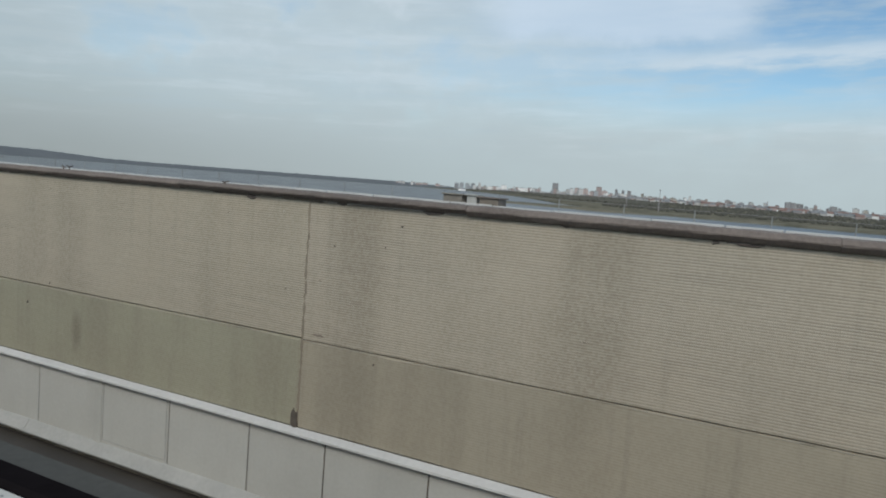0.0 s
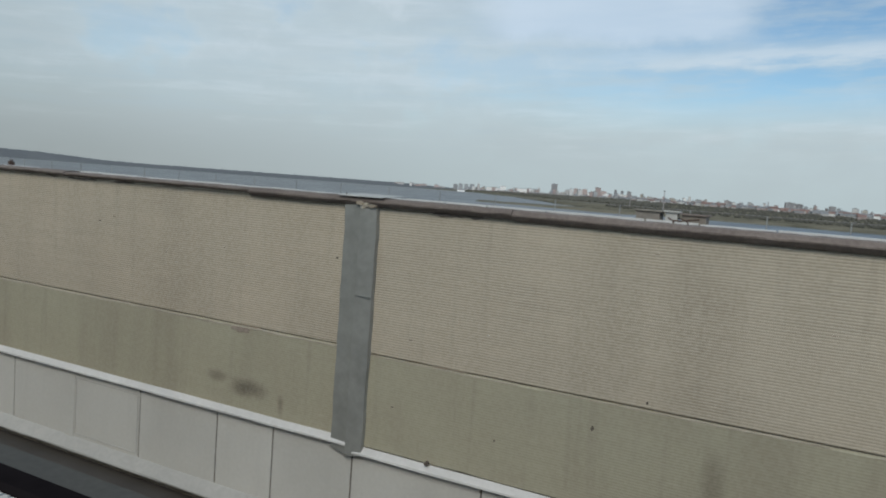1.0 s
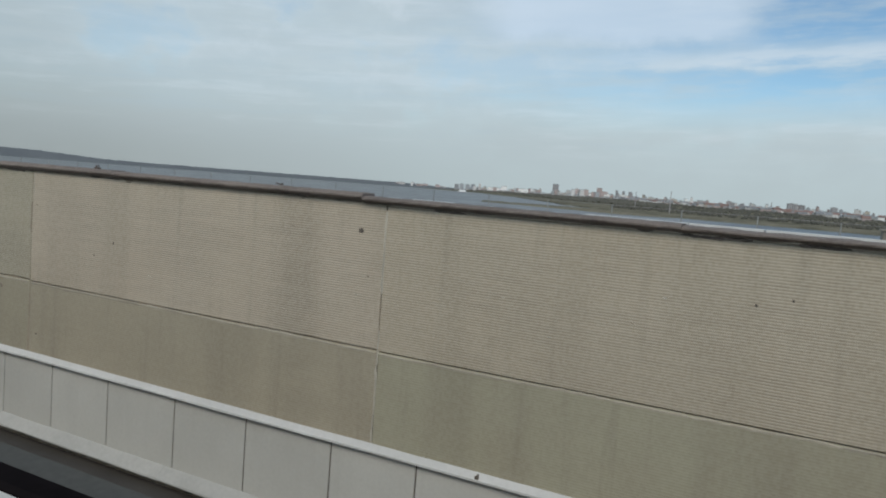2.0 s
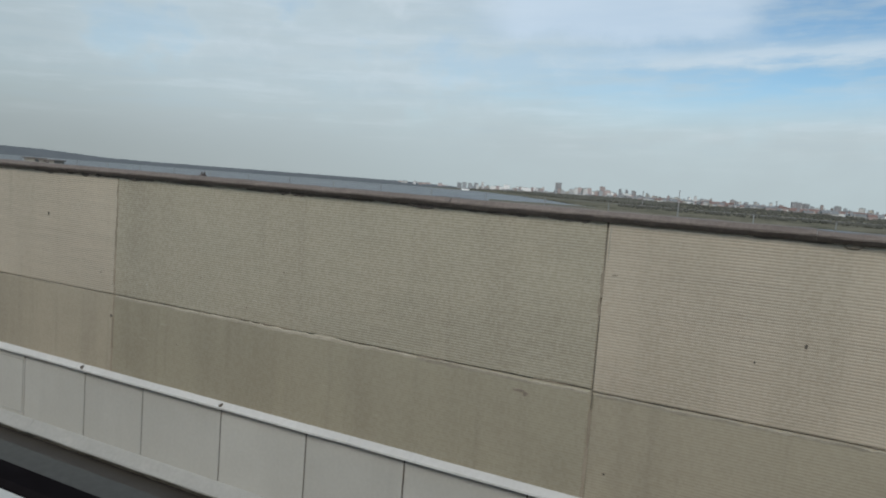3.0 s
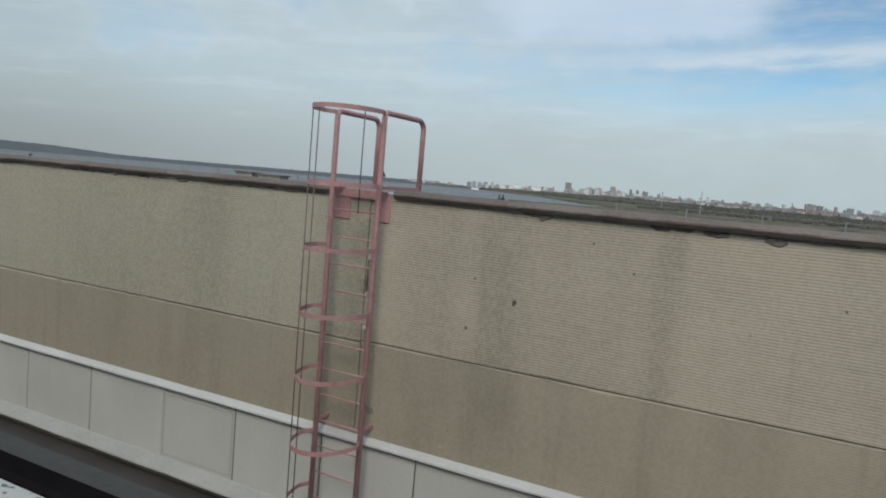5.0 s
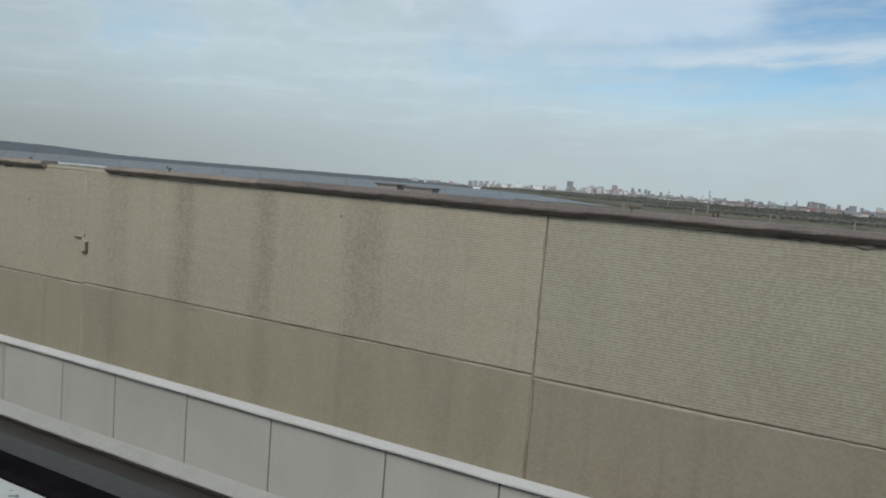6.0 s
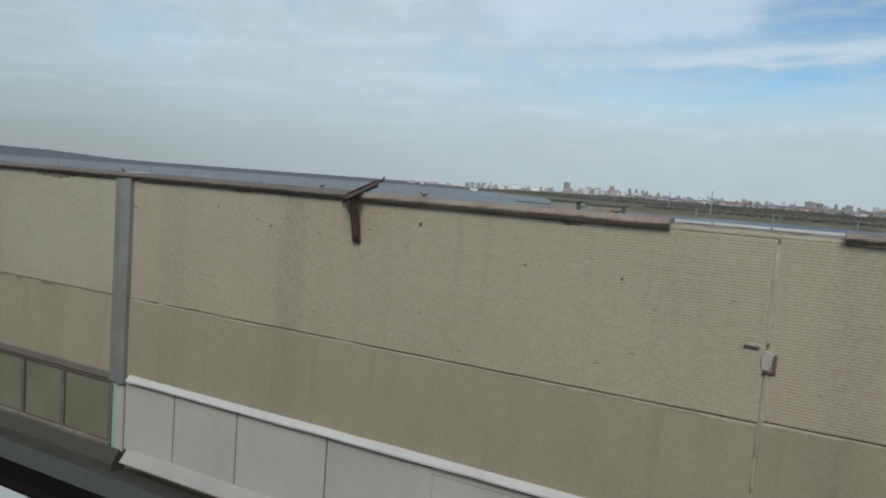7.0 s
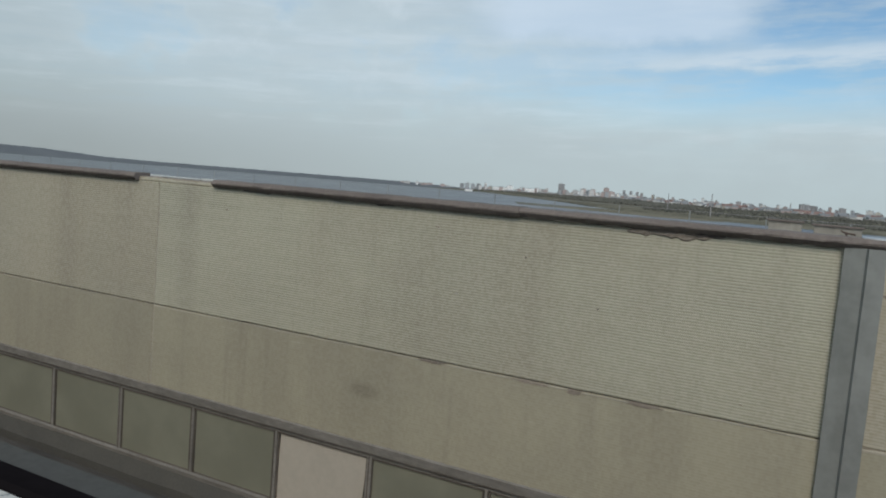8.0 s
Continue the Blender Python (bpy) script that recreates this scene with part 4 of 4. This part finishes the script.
# short bent wires left on the coping
for k, x in enumerate((-7.80, -10.65, -10.54, -13.78, -22.17, -33.62, -36.73, -49.51, -54.91, -57.59, -59.45, -60.67, -63.62)):
    rng = random.Random(700 + k)
    y = FACE + rng.uniform(0.0, 0.15)
    h = rng.uniform(0.015, 0.04)
    z = coping_top(x)
    bm = tube(bmesh.new(), [(x, y, z - 0.01), (x + rng.uniform(-0.02, 0.02), y, z + h), (x + rng.uniform(0.02, 0.09), y - 0.02, z + h + rng.uniform(-0.01, 0.02))], 0.008, 6)
    tube(bm, [(x, y, z + h * 0.6), (x - rng.uniform(0.03, 0.08), y + 0.01, z + h + rng.uniform(0.0, 0.02))], 0.007, 6)
    tagged(part("bent_wire", bm, M_RUST), "rusty bent wire end standing out of the coping", "wire", "wire ends on the coping")

# ---- roof and far edge behind the wall ----
roof = part("roof", boxed(-150, 60, FACE + 0.37, 25.6, -6, EYE - 1.0), M_ROOF)
tagged(roof, "flat dark bitumen roof behind the wall", "roof", kind="structure")
edge = part("roof_parapet", boxed(-150, 60, 25.6, 26.05, -6, EYE - 0.62), M_CORE)
tagged(edge, "low concrete parapet at the far edge of the roof", "parapet", kind="structure")
rng = random.Random(21)
x = 50.0
while x > -150:
    w = rng.choice((1.8, 2.4, 3.6))
    top = EYE - 0.535 - rng.choice((0.0, 0.0, 0.01, 0.03))
    part("parapet_sheet", boxed(x - w + 0.06, x, 25.55, 26.1, EYE - 0.63, top, bevel=0.01), M_FLASH, edge)
    x -= w
railing = thing("railing", "white tubular railing along the water side", "railing", kind="structure")
RY = 27.7
part("walkway", boxed(-150, 60, 26.05, 28.0, -6, EYE - 1.2), M_CORE, railing)
k = -40
while -47.13 + 2.58 * k < 58:
    x = -47.13 + 2.58 * k
    if x > -148:
        part("railing_post", tube(bmesh.new(), [(x, RY, EYE - 1.2), (x, RY, EYE - 0.13)], 0.021, 8), M_RAILING, railing)
    k += 1
part("top_rail", tube(bmesh.new(), [(-150, RY, EYE - 0.14), (60, RY, EYE - 0.14)], 0.006, 8), M_RAILING, railing)
part("mid_rail", tube(bmesh.new(), [(-150, RY, EYE - 0.62), (60, RY, EYE - 0.62)], 0.006, 8), M_RAILING, railing)


def roof_box(x0, x1, y0, y1, z1, body, lid, label):
    ob = thing("roof_hatch", label, "hatch", "boxes on the roof edge")
    part("body", boxed(x0, x1, y0, y1, EYE - 0.7, z1 - 0.06, bevel=0.01), body, ob)
    part("lid", boxed(x0 - 0.07, x1 + 0.07, y0 - 0.07, y1 + 0.07, z1 - 0.06, z1, bevel=0.012), lid, ob)
    return ob


M_CRATE = surface("brown timber", (0.17, 0.145, 0.12), (0.27, 0.24, 0.205), 0.8, grain=20, stretch=(1, 1, 6))
roof_box(-15.10, -14.30, 25.6, 26.4, EYE - 0.21, M_FRAME, M_CORE, "low grey concrete box with an overhanging lid")
roof_box(-14.12, -13.72, 25.7, 26.2, EYE - 0.19, M_SKIRT, M_SKIRT, "pale grey upright cabinet between two low boxes")
roof_box(-13.58, -12.78, 25.7, 26.5, EYE - 0.25, M_CRATE, M_COPING, "brown timber box on the roof edge")
roof_box(-65.05, -64.05, 26.1, 26.7, EYE - 0.17, M_CORE, M_COPING, "low beige box with a dark flat lid")
roof_box(-63.70, -62.35, 26.1, 26.7, EYE - 0.21, M_CORE, M_COPING, "long low beige box with a flat weathered lid")

stub = thing("mooring_bollard", "small dark iron bollard with two horns at the roof edge", "bollard")
part("foot", boxed(-51.45, -51.25, 26.15, 26.45, EYE - 1.2, EYE - 0.34, bevel=0.01), M_RUST, stub)
for x in (-51.42, -51.28):
    part("horn", tube(bmesh.new(), [(x, 26.3, EYE - 0.36), (x + (x + 51.35) * 0.3, 26.3, EYE - 0.21)], 0.035, 8), M_RUST, stub, smooth=True)
vent = thing("vent_pipe", "thin dark vent pipe with a small cap on the roof", "vent")
part("pipe", tube(bmesh.new(), [(-44.45, 6.72, EYE - 1.0), (-44.45, 6.72, EYE + 0.04)], 0.010, 8), M_KERB, vent, smooth=True)
bm = bmesh.new()
bmesh.ops.create_cone(bm, cap_ends=True, segments=14, radius1=0.055, radius2=0.03, depth=0.06, matrix=Matrix.Translation((-44.45, 6.72, EYE + 0.06)))
part("cap", bm, M_KERB, vent, smooth=True)

# ---- water, far shores and the city ----
WATER = EYE - 12.0
m = bpy.data.materials.new("grey blue water")
m.use_nodes = True
t = m.node_tree
b = t.nodes["Principled BSDF"]
place = t.nodes.new("ShaderNodeNewGeometry").outputs["Position"]
wv = grains(t, place, 0.02, 6.0, 0.7)
t.links.new(mixed(t, ramp(t, wv, 0.35, 0.65), (0.060, 0.060, 0.064), (0.084, 0.084, 0.088)), b.inputs["Base Color"])
wire(t, ramp(t, wv, 0.3, 0.7, 0.28, 0.45), b.inputs["Roughness"])
bp = node(t, "ShaderNodeBump", Strength=0.4, Distance=0.5)
t.links.new(grains(t, place, 0.35, 4.0, 0.6), bp.inputs["Height"])
t.links.new(bp.outputs[0], b.inputs["Normal"])
b.inputs["Specular IOR Level"].default_value = 0.3
M_WATER = m
bm = bmesh.new()
bmesh.ops.create_circle(bm, cap_ends=True, segments=96, radius=4990, matrix=Matrix.Translation((-32, 0, WATER)))
water = part("water", bm, M_WATER)
tagged(water, "wide grey-blue reservoir with small ripples", "water", kind="structure")

# the blue haze of distance is put into the forest's base colour
M_FARHILL = surface("forest with haze in colour", (0.138, 0.152, 0.164), (0.172, 0.186, 0.196), 1.0, grain=0.02, patch=0.004, bump=0.0, tone=0.0, shine=0.0)
M_BANK = surface("green bank", (0.11, 0.108, 0.082), (0.215, 0.20, 0.155), 1.0, grain=0.06, patch=0.012, bump=0.0, tone=0.05, seen=0.3, shine=0.0)
M_SAND = surface("sandy grass bank", (0.14, 0.135, 0.10), (0.235, 0.215, 0.17), 1.0, grain=0.1, patch=0.02, bump=0.0, tone=0.05, shine=0.0)
# foliage colour paled and greyed to carry the haze of distance
M_WOODS = surface("far trees with haze in colour", (0.088, 0.09, 0.08), (0.15, 0.147, 0.128), 1.0, grain=0.05, patch=0.01, bump=0.0, tone=0.1, shine=0.0)
MID = -32.0


def at(az, d, up=0.0):
    """A place by its bearing (degrees, clockwise from +y), distance and height over the water, from the middle of the way."""
    return Vector((MID + d * math.sin(radians(az)), d * math.cos(radians(az)), WATER + up))


def curve_of(table, x):
    for (a, va), (c, vc) in zip(table, table[1:]):
        if a <= x <= c:
            return va + (vc - va) * (x - a) / (c - a)
    return table[0][1] if x < table[0][0] else table[-1][1]


def ridge(name, az0, az1, d0, d1, heights, material, label, category, step=0.25, rough=0.0, seed=3):
    """Land that rises from the water at d0 to its crest at d1."""
    bm = bmesh.new()
    cols = []
    rng = random.Random(seed)
    for az in spaced(az0, az1, step):
        h = curve_of(heights, az) + rng.uniform(-rough, rough)
        near, far_ = (d0(az), d1(az))
        cols.append([bm.verts.new(p) for p in (at(az, near, -1), at(az, near + 4, min(1.5, h)), at(az, (near + far_) / 2, h * 0.75), at(az, far_, h), at(az, far_ + 30, -1))])
    for p, q in zip(cols, cols[1:]):
        for j in range(4):
            bm.faces.new((p[j], p[j + 1], q[j + 1], q[j]))
    return tagged(part(name, bm, material), label, category, kind="structure")


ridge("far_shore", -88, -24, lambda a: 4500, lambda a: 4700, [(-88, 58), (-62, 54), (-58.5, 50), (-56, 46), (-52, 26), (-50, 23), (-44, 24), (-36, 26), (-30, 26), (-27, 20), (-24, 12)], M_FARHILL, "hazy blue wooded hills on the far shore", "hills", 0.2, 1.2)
CITY = [(-30, 4600), (-24.5, 4300), (-20, 3700), (-16, 2900), (-12, 2300), (-8, 1950), (-4, 1750), (-1, 1650), (4, 1560), (10, 1500), (40, 1400)]
SHORE = [(-30, 4600), (-24.5, 4250), (-22.5, 3000), (-20, 1900), (-17, 1150), (-12, 790), (-5, 750), (4, 730), (40, 720)]
LAND = [(-30, 8), (-20, 14), (-13, 18), (10, 18), (40, 18)]
bm = bmesh.new()
cols = []
for az in spaced(-29, 40, 0.5):
    d = curve_of(SHORE, az)
    h = curve_of(LAND, az)
    last = max(d + 300, 4850)
    cols.append([bm.verts.new(at(az, d + (last - d) * s, h * u - (1.5 if u == 0 else 0))) for s, u in ((0, 0), (0.004, 0.12), (0.12, 0.35), (0.3, 0.7), (0.6, 1.0), (1.0, 1.3))])
for p, q in zip(cols, cols[1:]):
    for j in range(5):
        bm.faces.new((p[j], p[j + 1], q[j + 1], q[j]))
tagged(part("city_ground", bm, M_BANK), "green bank rising from the water to the city", "ground", kind="structure")


def land_height(az, d):
    s0 = curve_of(SHORE, az)
    s = (d - s0) / (max(s0 + 300, 4850) - s0)
    return curve_of([(0, 0), (0.004, 0.12), (0.12, 0.35), (0.3, 0.7), (0.6, 1.0), (1.0, 1.3)], s) * curve_of(LAND, az)


ridge("grass_spit", -23, -8, lambda a: 700 + 10 * abs(a + 12), lambda a: 830 + 12 * abs(a + 12), [(-23, 0.2), (-19, 0.9), (-14, 1.8), (-10, 1.2), (-8, 0.3)], M_SAND, "low spit of sand and grass in the water", "island", 0.4, 0.3)


def woods(name, az0, az1, near, deep, count, size, label, seed, line=None):
    """Many uneven clumps of leaves, joined."""
    rng = random.Random(seed)
    verts, faces = [], []
    ico = bmesh.new()
    bmesh.ops.create_icosphere(ico, subdivisions=1, radius=1.0)
    base = [v.co.copy() for v in ico.verts]
    tris = [[v.index for v in f_.verts] for f_ in ico.faces]
    ico.free()
    for _ in range(count):
        az = rng.uniform(az0, az1)
        d = (curve_of(line, az) if line else max(curve_of(CITY, az), curve_of(SHORE, az))) + near + rng.random() ** 1.5 * deep
        p = at(az, d, land_height(az, d))
        r = rng.uniform(*size)
        n0 = len(verts)
        for v in base:
            q = rng.uniform(0.65, 1.2)
            verts.append((p.x + v.x * r * q * 1.3, p.y + v.y * r * q, p.z + r * 0.6 + v.z * r * q))
        faces += [[n0 + i for i in f_] for f_ in tris]
    me = bpy.data.meshes.new(name)
    me.from_pydata(verts, [], faces)
    me.materials.append(M_WOODS)
    return tagged(new(name, me), label, "trees", kind="stuff")


woods("shore_trees", -25, -12, 10, 400, 1800, (2, 5), "dark green trees along the far city shore", 31)
woods("shore_trees", -12, 9, 8, 300, 1500, (1.2, 3.0), "dark green trees along the city shore", 32)
woods("bank_trees", -24, -9, 500, 2300, 2200, (1.5, 4.0), "belt of dark trees on the flat bank before the city", 34, SHORE)
woods("bank_trees", -13, 9, 150, 1200, 1700, (0.8, 2.4), "low trees and bushes between the water and the houses", 35, SHORE)
woods("park_trees", -17, 9, 60, 2100, 3400, (1.5, 4.6), "trees among the houses of the city", 33)


def facade(name, wall_c, pane_c, floor=3.0, bay=3.2):
    """Plain walls with rows of windows."""
    m = bpy.data.materials.new(name)
    m.use_nodes = True
    t = m.node_tree
    b = t.nodes["Principled BSDF"]
    s = t.nodes.new("ShaderNodeSeparateXYZ")
    t.links.new(t.nodes.new("ShaderNodeTexCoord").outputs["Object"], s.inputs[0])
    across = calc(t, "ADD", s.outputs[0], s.outputs[1])
    u = ramp(t, calc(t, "PINGPONG", calc(t, "DIVIDE", across, bay), 0.5), 0.2, 0.26)
    v = ramp(t, calc(t, "PINGPONG", calc(t, "DIVIDE", s.outputs[2], floor), 0.5), 0.2, 0.26)
    own = t.nodes.new("ShaderNodeObjectInfo").outputs["Random"]
    c = mixed(t, calc(t, "MULTIPLY", u, v), wall_c, pane_c)
    hsv = t.nodes.new("ShaderNodeHueSaturation")
    t.links.new(c, hsv.inputs["Color"])
    wire(t, ramp(t, own, 0, 1, 0.8, 1.15), hsv.inputs["Value"])
    t.links.new(hsv.outputs[0], b.inputs["Base Color"])
    b.inputs["Roughness"].default_value = 0.8
    return m


# far city colours, pale and low in contrast, with distance haze mixed in
F_BRIGHT = facade("bright white facade", (0.86, 0.86, 0.85), (0.70, 0.71, 0.73))
F_WHITE = facade("white facade", (0.60, 0.59, 0.58), (0.40, 0.42, 0.44))
F_GREY = facade("grey facade", (0.37, 0.39, 0.41), (0.26, 0.28, 0.31))
F_PINK = facade("brick facade", (0.47, 0.38, 0.36), (0.33, 0.30, 0.31))
F_BEIGE = facade("beige facade", (0.50, 0.46, 0.40), (0.30, 0.30, 0.30))
F_SLATE = facade("slate facade", (0.33, 0.315, 0.32), (0.25, 0.24, 0.25))
M_ROOFRED = surface("red roof", (0.19, 0.125, 0.11), (0.26, 0.17, 0.15), 0.8, grain=0.5, patch=0.1, bump=0.0)
M_ROOFGREY = surface("grey roof", (0.17, 0.18, 0.19), (0.29, 0.30, 0.31), 0.8, grain=0.5, patch=0.1, bump=0.0)


def building(az, d, width, height, deep, material, label, spin=0.0, lift=None, name="apartment_building", roofing=None, pitched=False):
    """A house with walls, a roof (flat with a stair head, or pitched), standing at a bearing and distance."""
    p = at(az, d, (land_height(az, d) if lift is None else lift) - 1.0)
    ob = tagged(new(name), label, "building", "houses of the far city")
    ob.matrix_basis = Matrix.Translation(p) @ pose(0, 0, 0, 0, 0, -az + spin)
    part("wall", boxed(-width / 2, width / 2, -deep / 2, deep / 2, 0, height + 1), material, ob)
    bm = bmesh.new()
    if pitched:
        w, q, z = width / 2 + 0.5, deep / 2 + 0.5, height + 1.05
        vs = [bm.verts.new(c) for c in ((-w, -q, z), (w, -q, z), (w, q, z), (-w, q, z), (-w, 0, z + deep * 0.4), (w, 0, z + deep * 0.4))]
        for f_ in ((0, 1, 5, 4), (2, 3, 4, 5), (0, 4, 3), (1, 2, 5), (0, 3, 2, 1)):
            bm.faces.new([vs[i] for i in f_])
    else:
        box(bm, -width / 2 - 0.3, width / 2 + 0.3, -deep / 2 - 0.3, deep / 2 + 0.3, height + 1.02, height + 1.8)
        box(bm, -width * 0.15, width * 0.05, -deep * 0.2, deep * 0.2, height + 1.8, height + 4)
    part("roof", bm, roofing or M_ROOFGREY, ob)
    if name == "tower_block":   # stacked balconies that stand out of the front in columns
        for j in range(4):
            u = -width * 0.36 + j * width * 0.24
            part("balcony_column", boxed(u - width * 0.055, u + width * 0.055, -deep / 2 - 1.2, -deep / 2, 3, height - 1), F_GREY if material is F_SLATE else F_SLATE, ob)
    return ob


# landmarks
building(-0.98, 2950, 33, 45, 20, F_SLATE, "tall dark grey slab block of flats", 10, 8, name="tower_block")
building(-0.40, 2975, 25, 42, 20, F_SLATE, "tall dark grey slab block of flats", -8, 8, name="tower_block")
building(1.58, 4200, 33, 58, 22, F_GREY, "grey block of flats above low houses", 3, 8, name="tower_block")
building(-18.06, 4500, 37, 76, 30, F_GREY, "tall dark tower far off in the city", 0, 12, name="tower_block")
building(-23.97, 4300, 15, 47, 15, F_BRIGHT, "slim white tower at the shore", 0, 6, name="tower_block")
for az, w, h, up in ((-22.8, 81, 26, 11), (-22.05, 36, 36, 13), (-21.5, 30, 20, 14), (-20.5, 82, 24, 18), (-19.6, 40, 22, 22)):
    building(az, 4280, w, h, 30, F_BRIGHT, "long white block by the water", 0, up)
building(-25.3, 3900, 40, 8, 14, F_BRIGHT, "low white boathouse at the waterline", 0, 1)
for az, h in ((-25.8, 36), (-25.4, 41), (-24.95, 39), (-24.5, 42)):
    building(az, 4500, 26, h, 20, F_GREY, "grey block of flats in a row at the shore", 0, 6)
for az, h in ((-13.35, 56), (-12.85, 54), (-12.38, 53)):
    building(az, 4000, 14, h, 17, F_SLATE, "one of three slim dark towers in the city", 0, 14, name="tower_block")
for az, h, w in ((-16.37, 50, 24), (-15.68, 50, 26), (-15.2, 34, 34), (-14.68, 64, 30), (-14.25, 46, 30), (-13.8, 36, 34), (-17.0, 38, 30)):
    building(az, 4100, w, h, 20, F_PINK if h > 45 else F_WHITE, "pale block of flats in the city centre", 0, 14)
for az in (-3.85, -3.55, -3.3, -3.0, -2.75):
    building(az, 4450, 18, 26, 14, F_WHITE, "pale block of flats behind low trees", 0, 14)
building(-6.14, 1980, 40, 9, 14, F_BEIGE, "long low house with a red roof", 6, name="house", roofing=M_ROOFRED, pitched=True)
rng = random.Random(41)
for k in range(190):
    az = rng.choice((rng.gauss(-14.5, 1.8), rng.uniform(-21, -5), rng.uniform(-10, 6)))
    building(az, rng.uniform(3900, 4600), rng.uniform(8, 20), rng.uniform(14, 36) * (0.8 if az > -8 else 1.0), 14, rng.choice((F_BRIGHT, F_WHITE, F_PINK, F_GREY)), "pale block of flats far off in the city", rng.uniform(-10, 10), 14)
for k in range(14):
    building(rng.uniform(-30.5, -26.5), rng.uniform(4560, 4680), rng.uniform(14, 40), rng.uniform(12, 24), 16, rng.choice((F_WHITE, F_GREY, F_PINK)), "pale block of flats on the far shore", 0, 8)
# the body of the city
rng = random.Random(77)
houses, far_homes = 0, []
for k in range(760):
    az = rng.uniform(-25, 8) if k < 380 else rng.uniform(-13, 8)
    s0 = max(curve_of(CITY, az), curve_of(SHORE, az))
    d = s0 + 90 + rng.random() ** 1.4 * (4600 - s0 - 90 if s0 < 3800 else 450)
    tall = rng.random() < 0.30 and d > 2900
    h = rng.uniform(14, 34) if tall else rng.uniform(5, 11)
    w = rng.uniform(8, 22) if tall else rng.uniform(8, 20)
    material = rng.choice((F_BRIGHT, F_BRIGHT, F_WHITE, F_WHITE, F_GREY, F_PINK, F_PINK, F_BEIGE, F_SLATE))
    if tall:
        building(az, d, w, h, 16, material, "block of flats in the city", rng.uniform(-20, 20))
    elif d < 3000 and houses < 280:
        houses += 1
        building(az, d, w, h, 11, material, "low house among trees in the city", rng.uniform(-30, 30), name="house", roofing=rng.choice((M_ROOFRED, M_ROOFGREY, M_ROOFGREY)), pitched=True)
    else:
        far_homes.append((at(az, d, land_height(az, d) - 1.0), w, h, rng.uniform(-30, 30) - az))
verts, faces, slots = [], [], []
for p, w, h, spin in far_homes:
    turn = Matrix.Translation(p) @ pose(0, 0, 0, 0, 0, spin)
    n0 = len(verts)
    verts += [turn @ Vector(c) for z in (0, h + 1) for c in ((-w / 2, -5.5, z), (w / 2, -5.5, z), (w / 2, 5.5, z), (-w / 2, 5.5, z))]
    verts += [turn @ Vector((-w / 2, 0, h + 5.2)), turn @ Vector((w / 2, 0, h + 5.2))]
    shape = ((0, 1, 5, 4), (1, 2, 6, 5), (2, 3, 7, 6), (3, 0, 4, 7), (4, 8, 7), (5, 6, 9), (4, 5, 9, 8), (6, 7, 8, 9))
    faces += [[n0 + i for i in f_] for f_ in shape]
    slots += [0] * 6 + [1] * 2
me = bpy.data.meshes.new("distant_houses")
me.from_pydata(verts, [], faces)
me.materials.append(F_WHITE)
me.materials.append(M_ROOFGREY)
me.polygons.foreach_set("material_index", slots)
tagged(new("distant_houses", me), "crowd of small pale houses on the far slope", "houses", kind="stuff")


def mast(x, y, base, top, r, label, taper=0.6):
    ob = thing("chimney_mast", label, "mast", "masts beyond the water")
    bm = bmesh.new()
    bmesh.ops.create_cone(bm, cap_ends=True, segments=12, radius1=r, radius2=r * taper, depth=top - base, matrix=Matrix.Translation((x, y, (top + base) / 2)))
    part("shaft", bm, F_SLATE, ob)
    bm = bmesh.new()
    bmesh.ops.create_cone(bm, cap_ends=True, segments=12, radius1=r * (taper + 0.2), radius2=r * (taper + 0.2), depth=1.2, matrix=Matrix.Translation((x, y, top - 0.6)))
    part("platform", bm, M_ROOFGREY, ob)


mast(-163.4, 867, WATER - 2, EYE + 16.5, 0.65, "slim grey mast standing beyond the water")
mast(-238.8, 1032, WATER - 2, EYE + 15.5, 0.7, "slim grey mast standing beyond the water")
p = at(-2.18, 1955)
mast(p.x, p.y, WATER, EYE + 27, 3.6, "dark pointed tower among houses", 0.2)
dome = thing("domed_hall", "low hall with a white domed roof", "building")
p = at(-2.4, 1800, 2.5)
bm = boxed(p.x - 14, p.x + 14, p.y - 10, p.y + 10, p.z - 1, p.z + 5)
part("wall", bm, F_BEIGE, dome)
bm = bmesh.new()
bmesh.ops.create_uvsphere(bm, u_segments=20, v_segments=8, radius=1.0, matrix=Matrix.Translation((p.x, p.y, p.z + 5)) @ Matrix.Diagonal((14, 10, 5, 1)))
part("dome", bm, M_FLASH, dome, smooth=True)
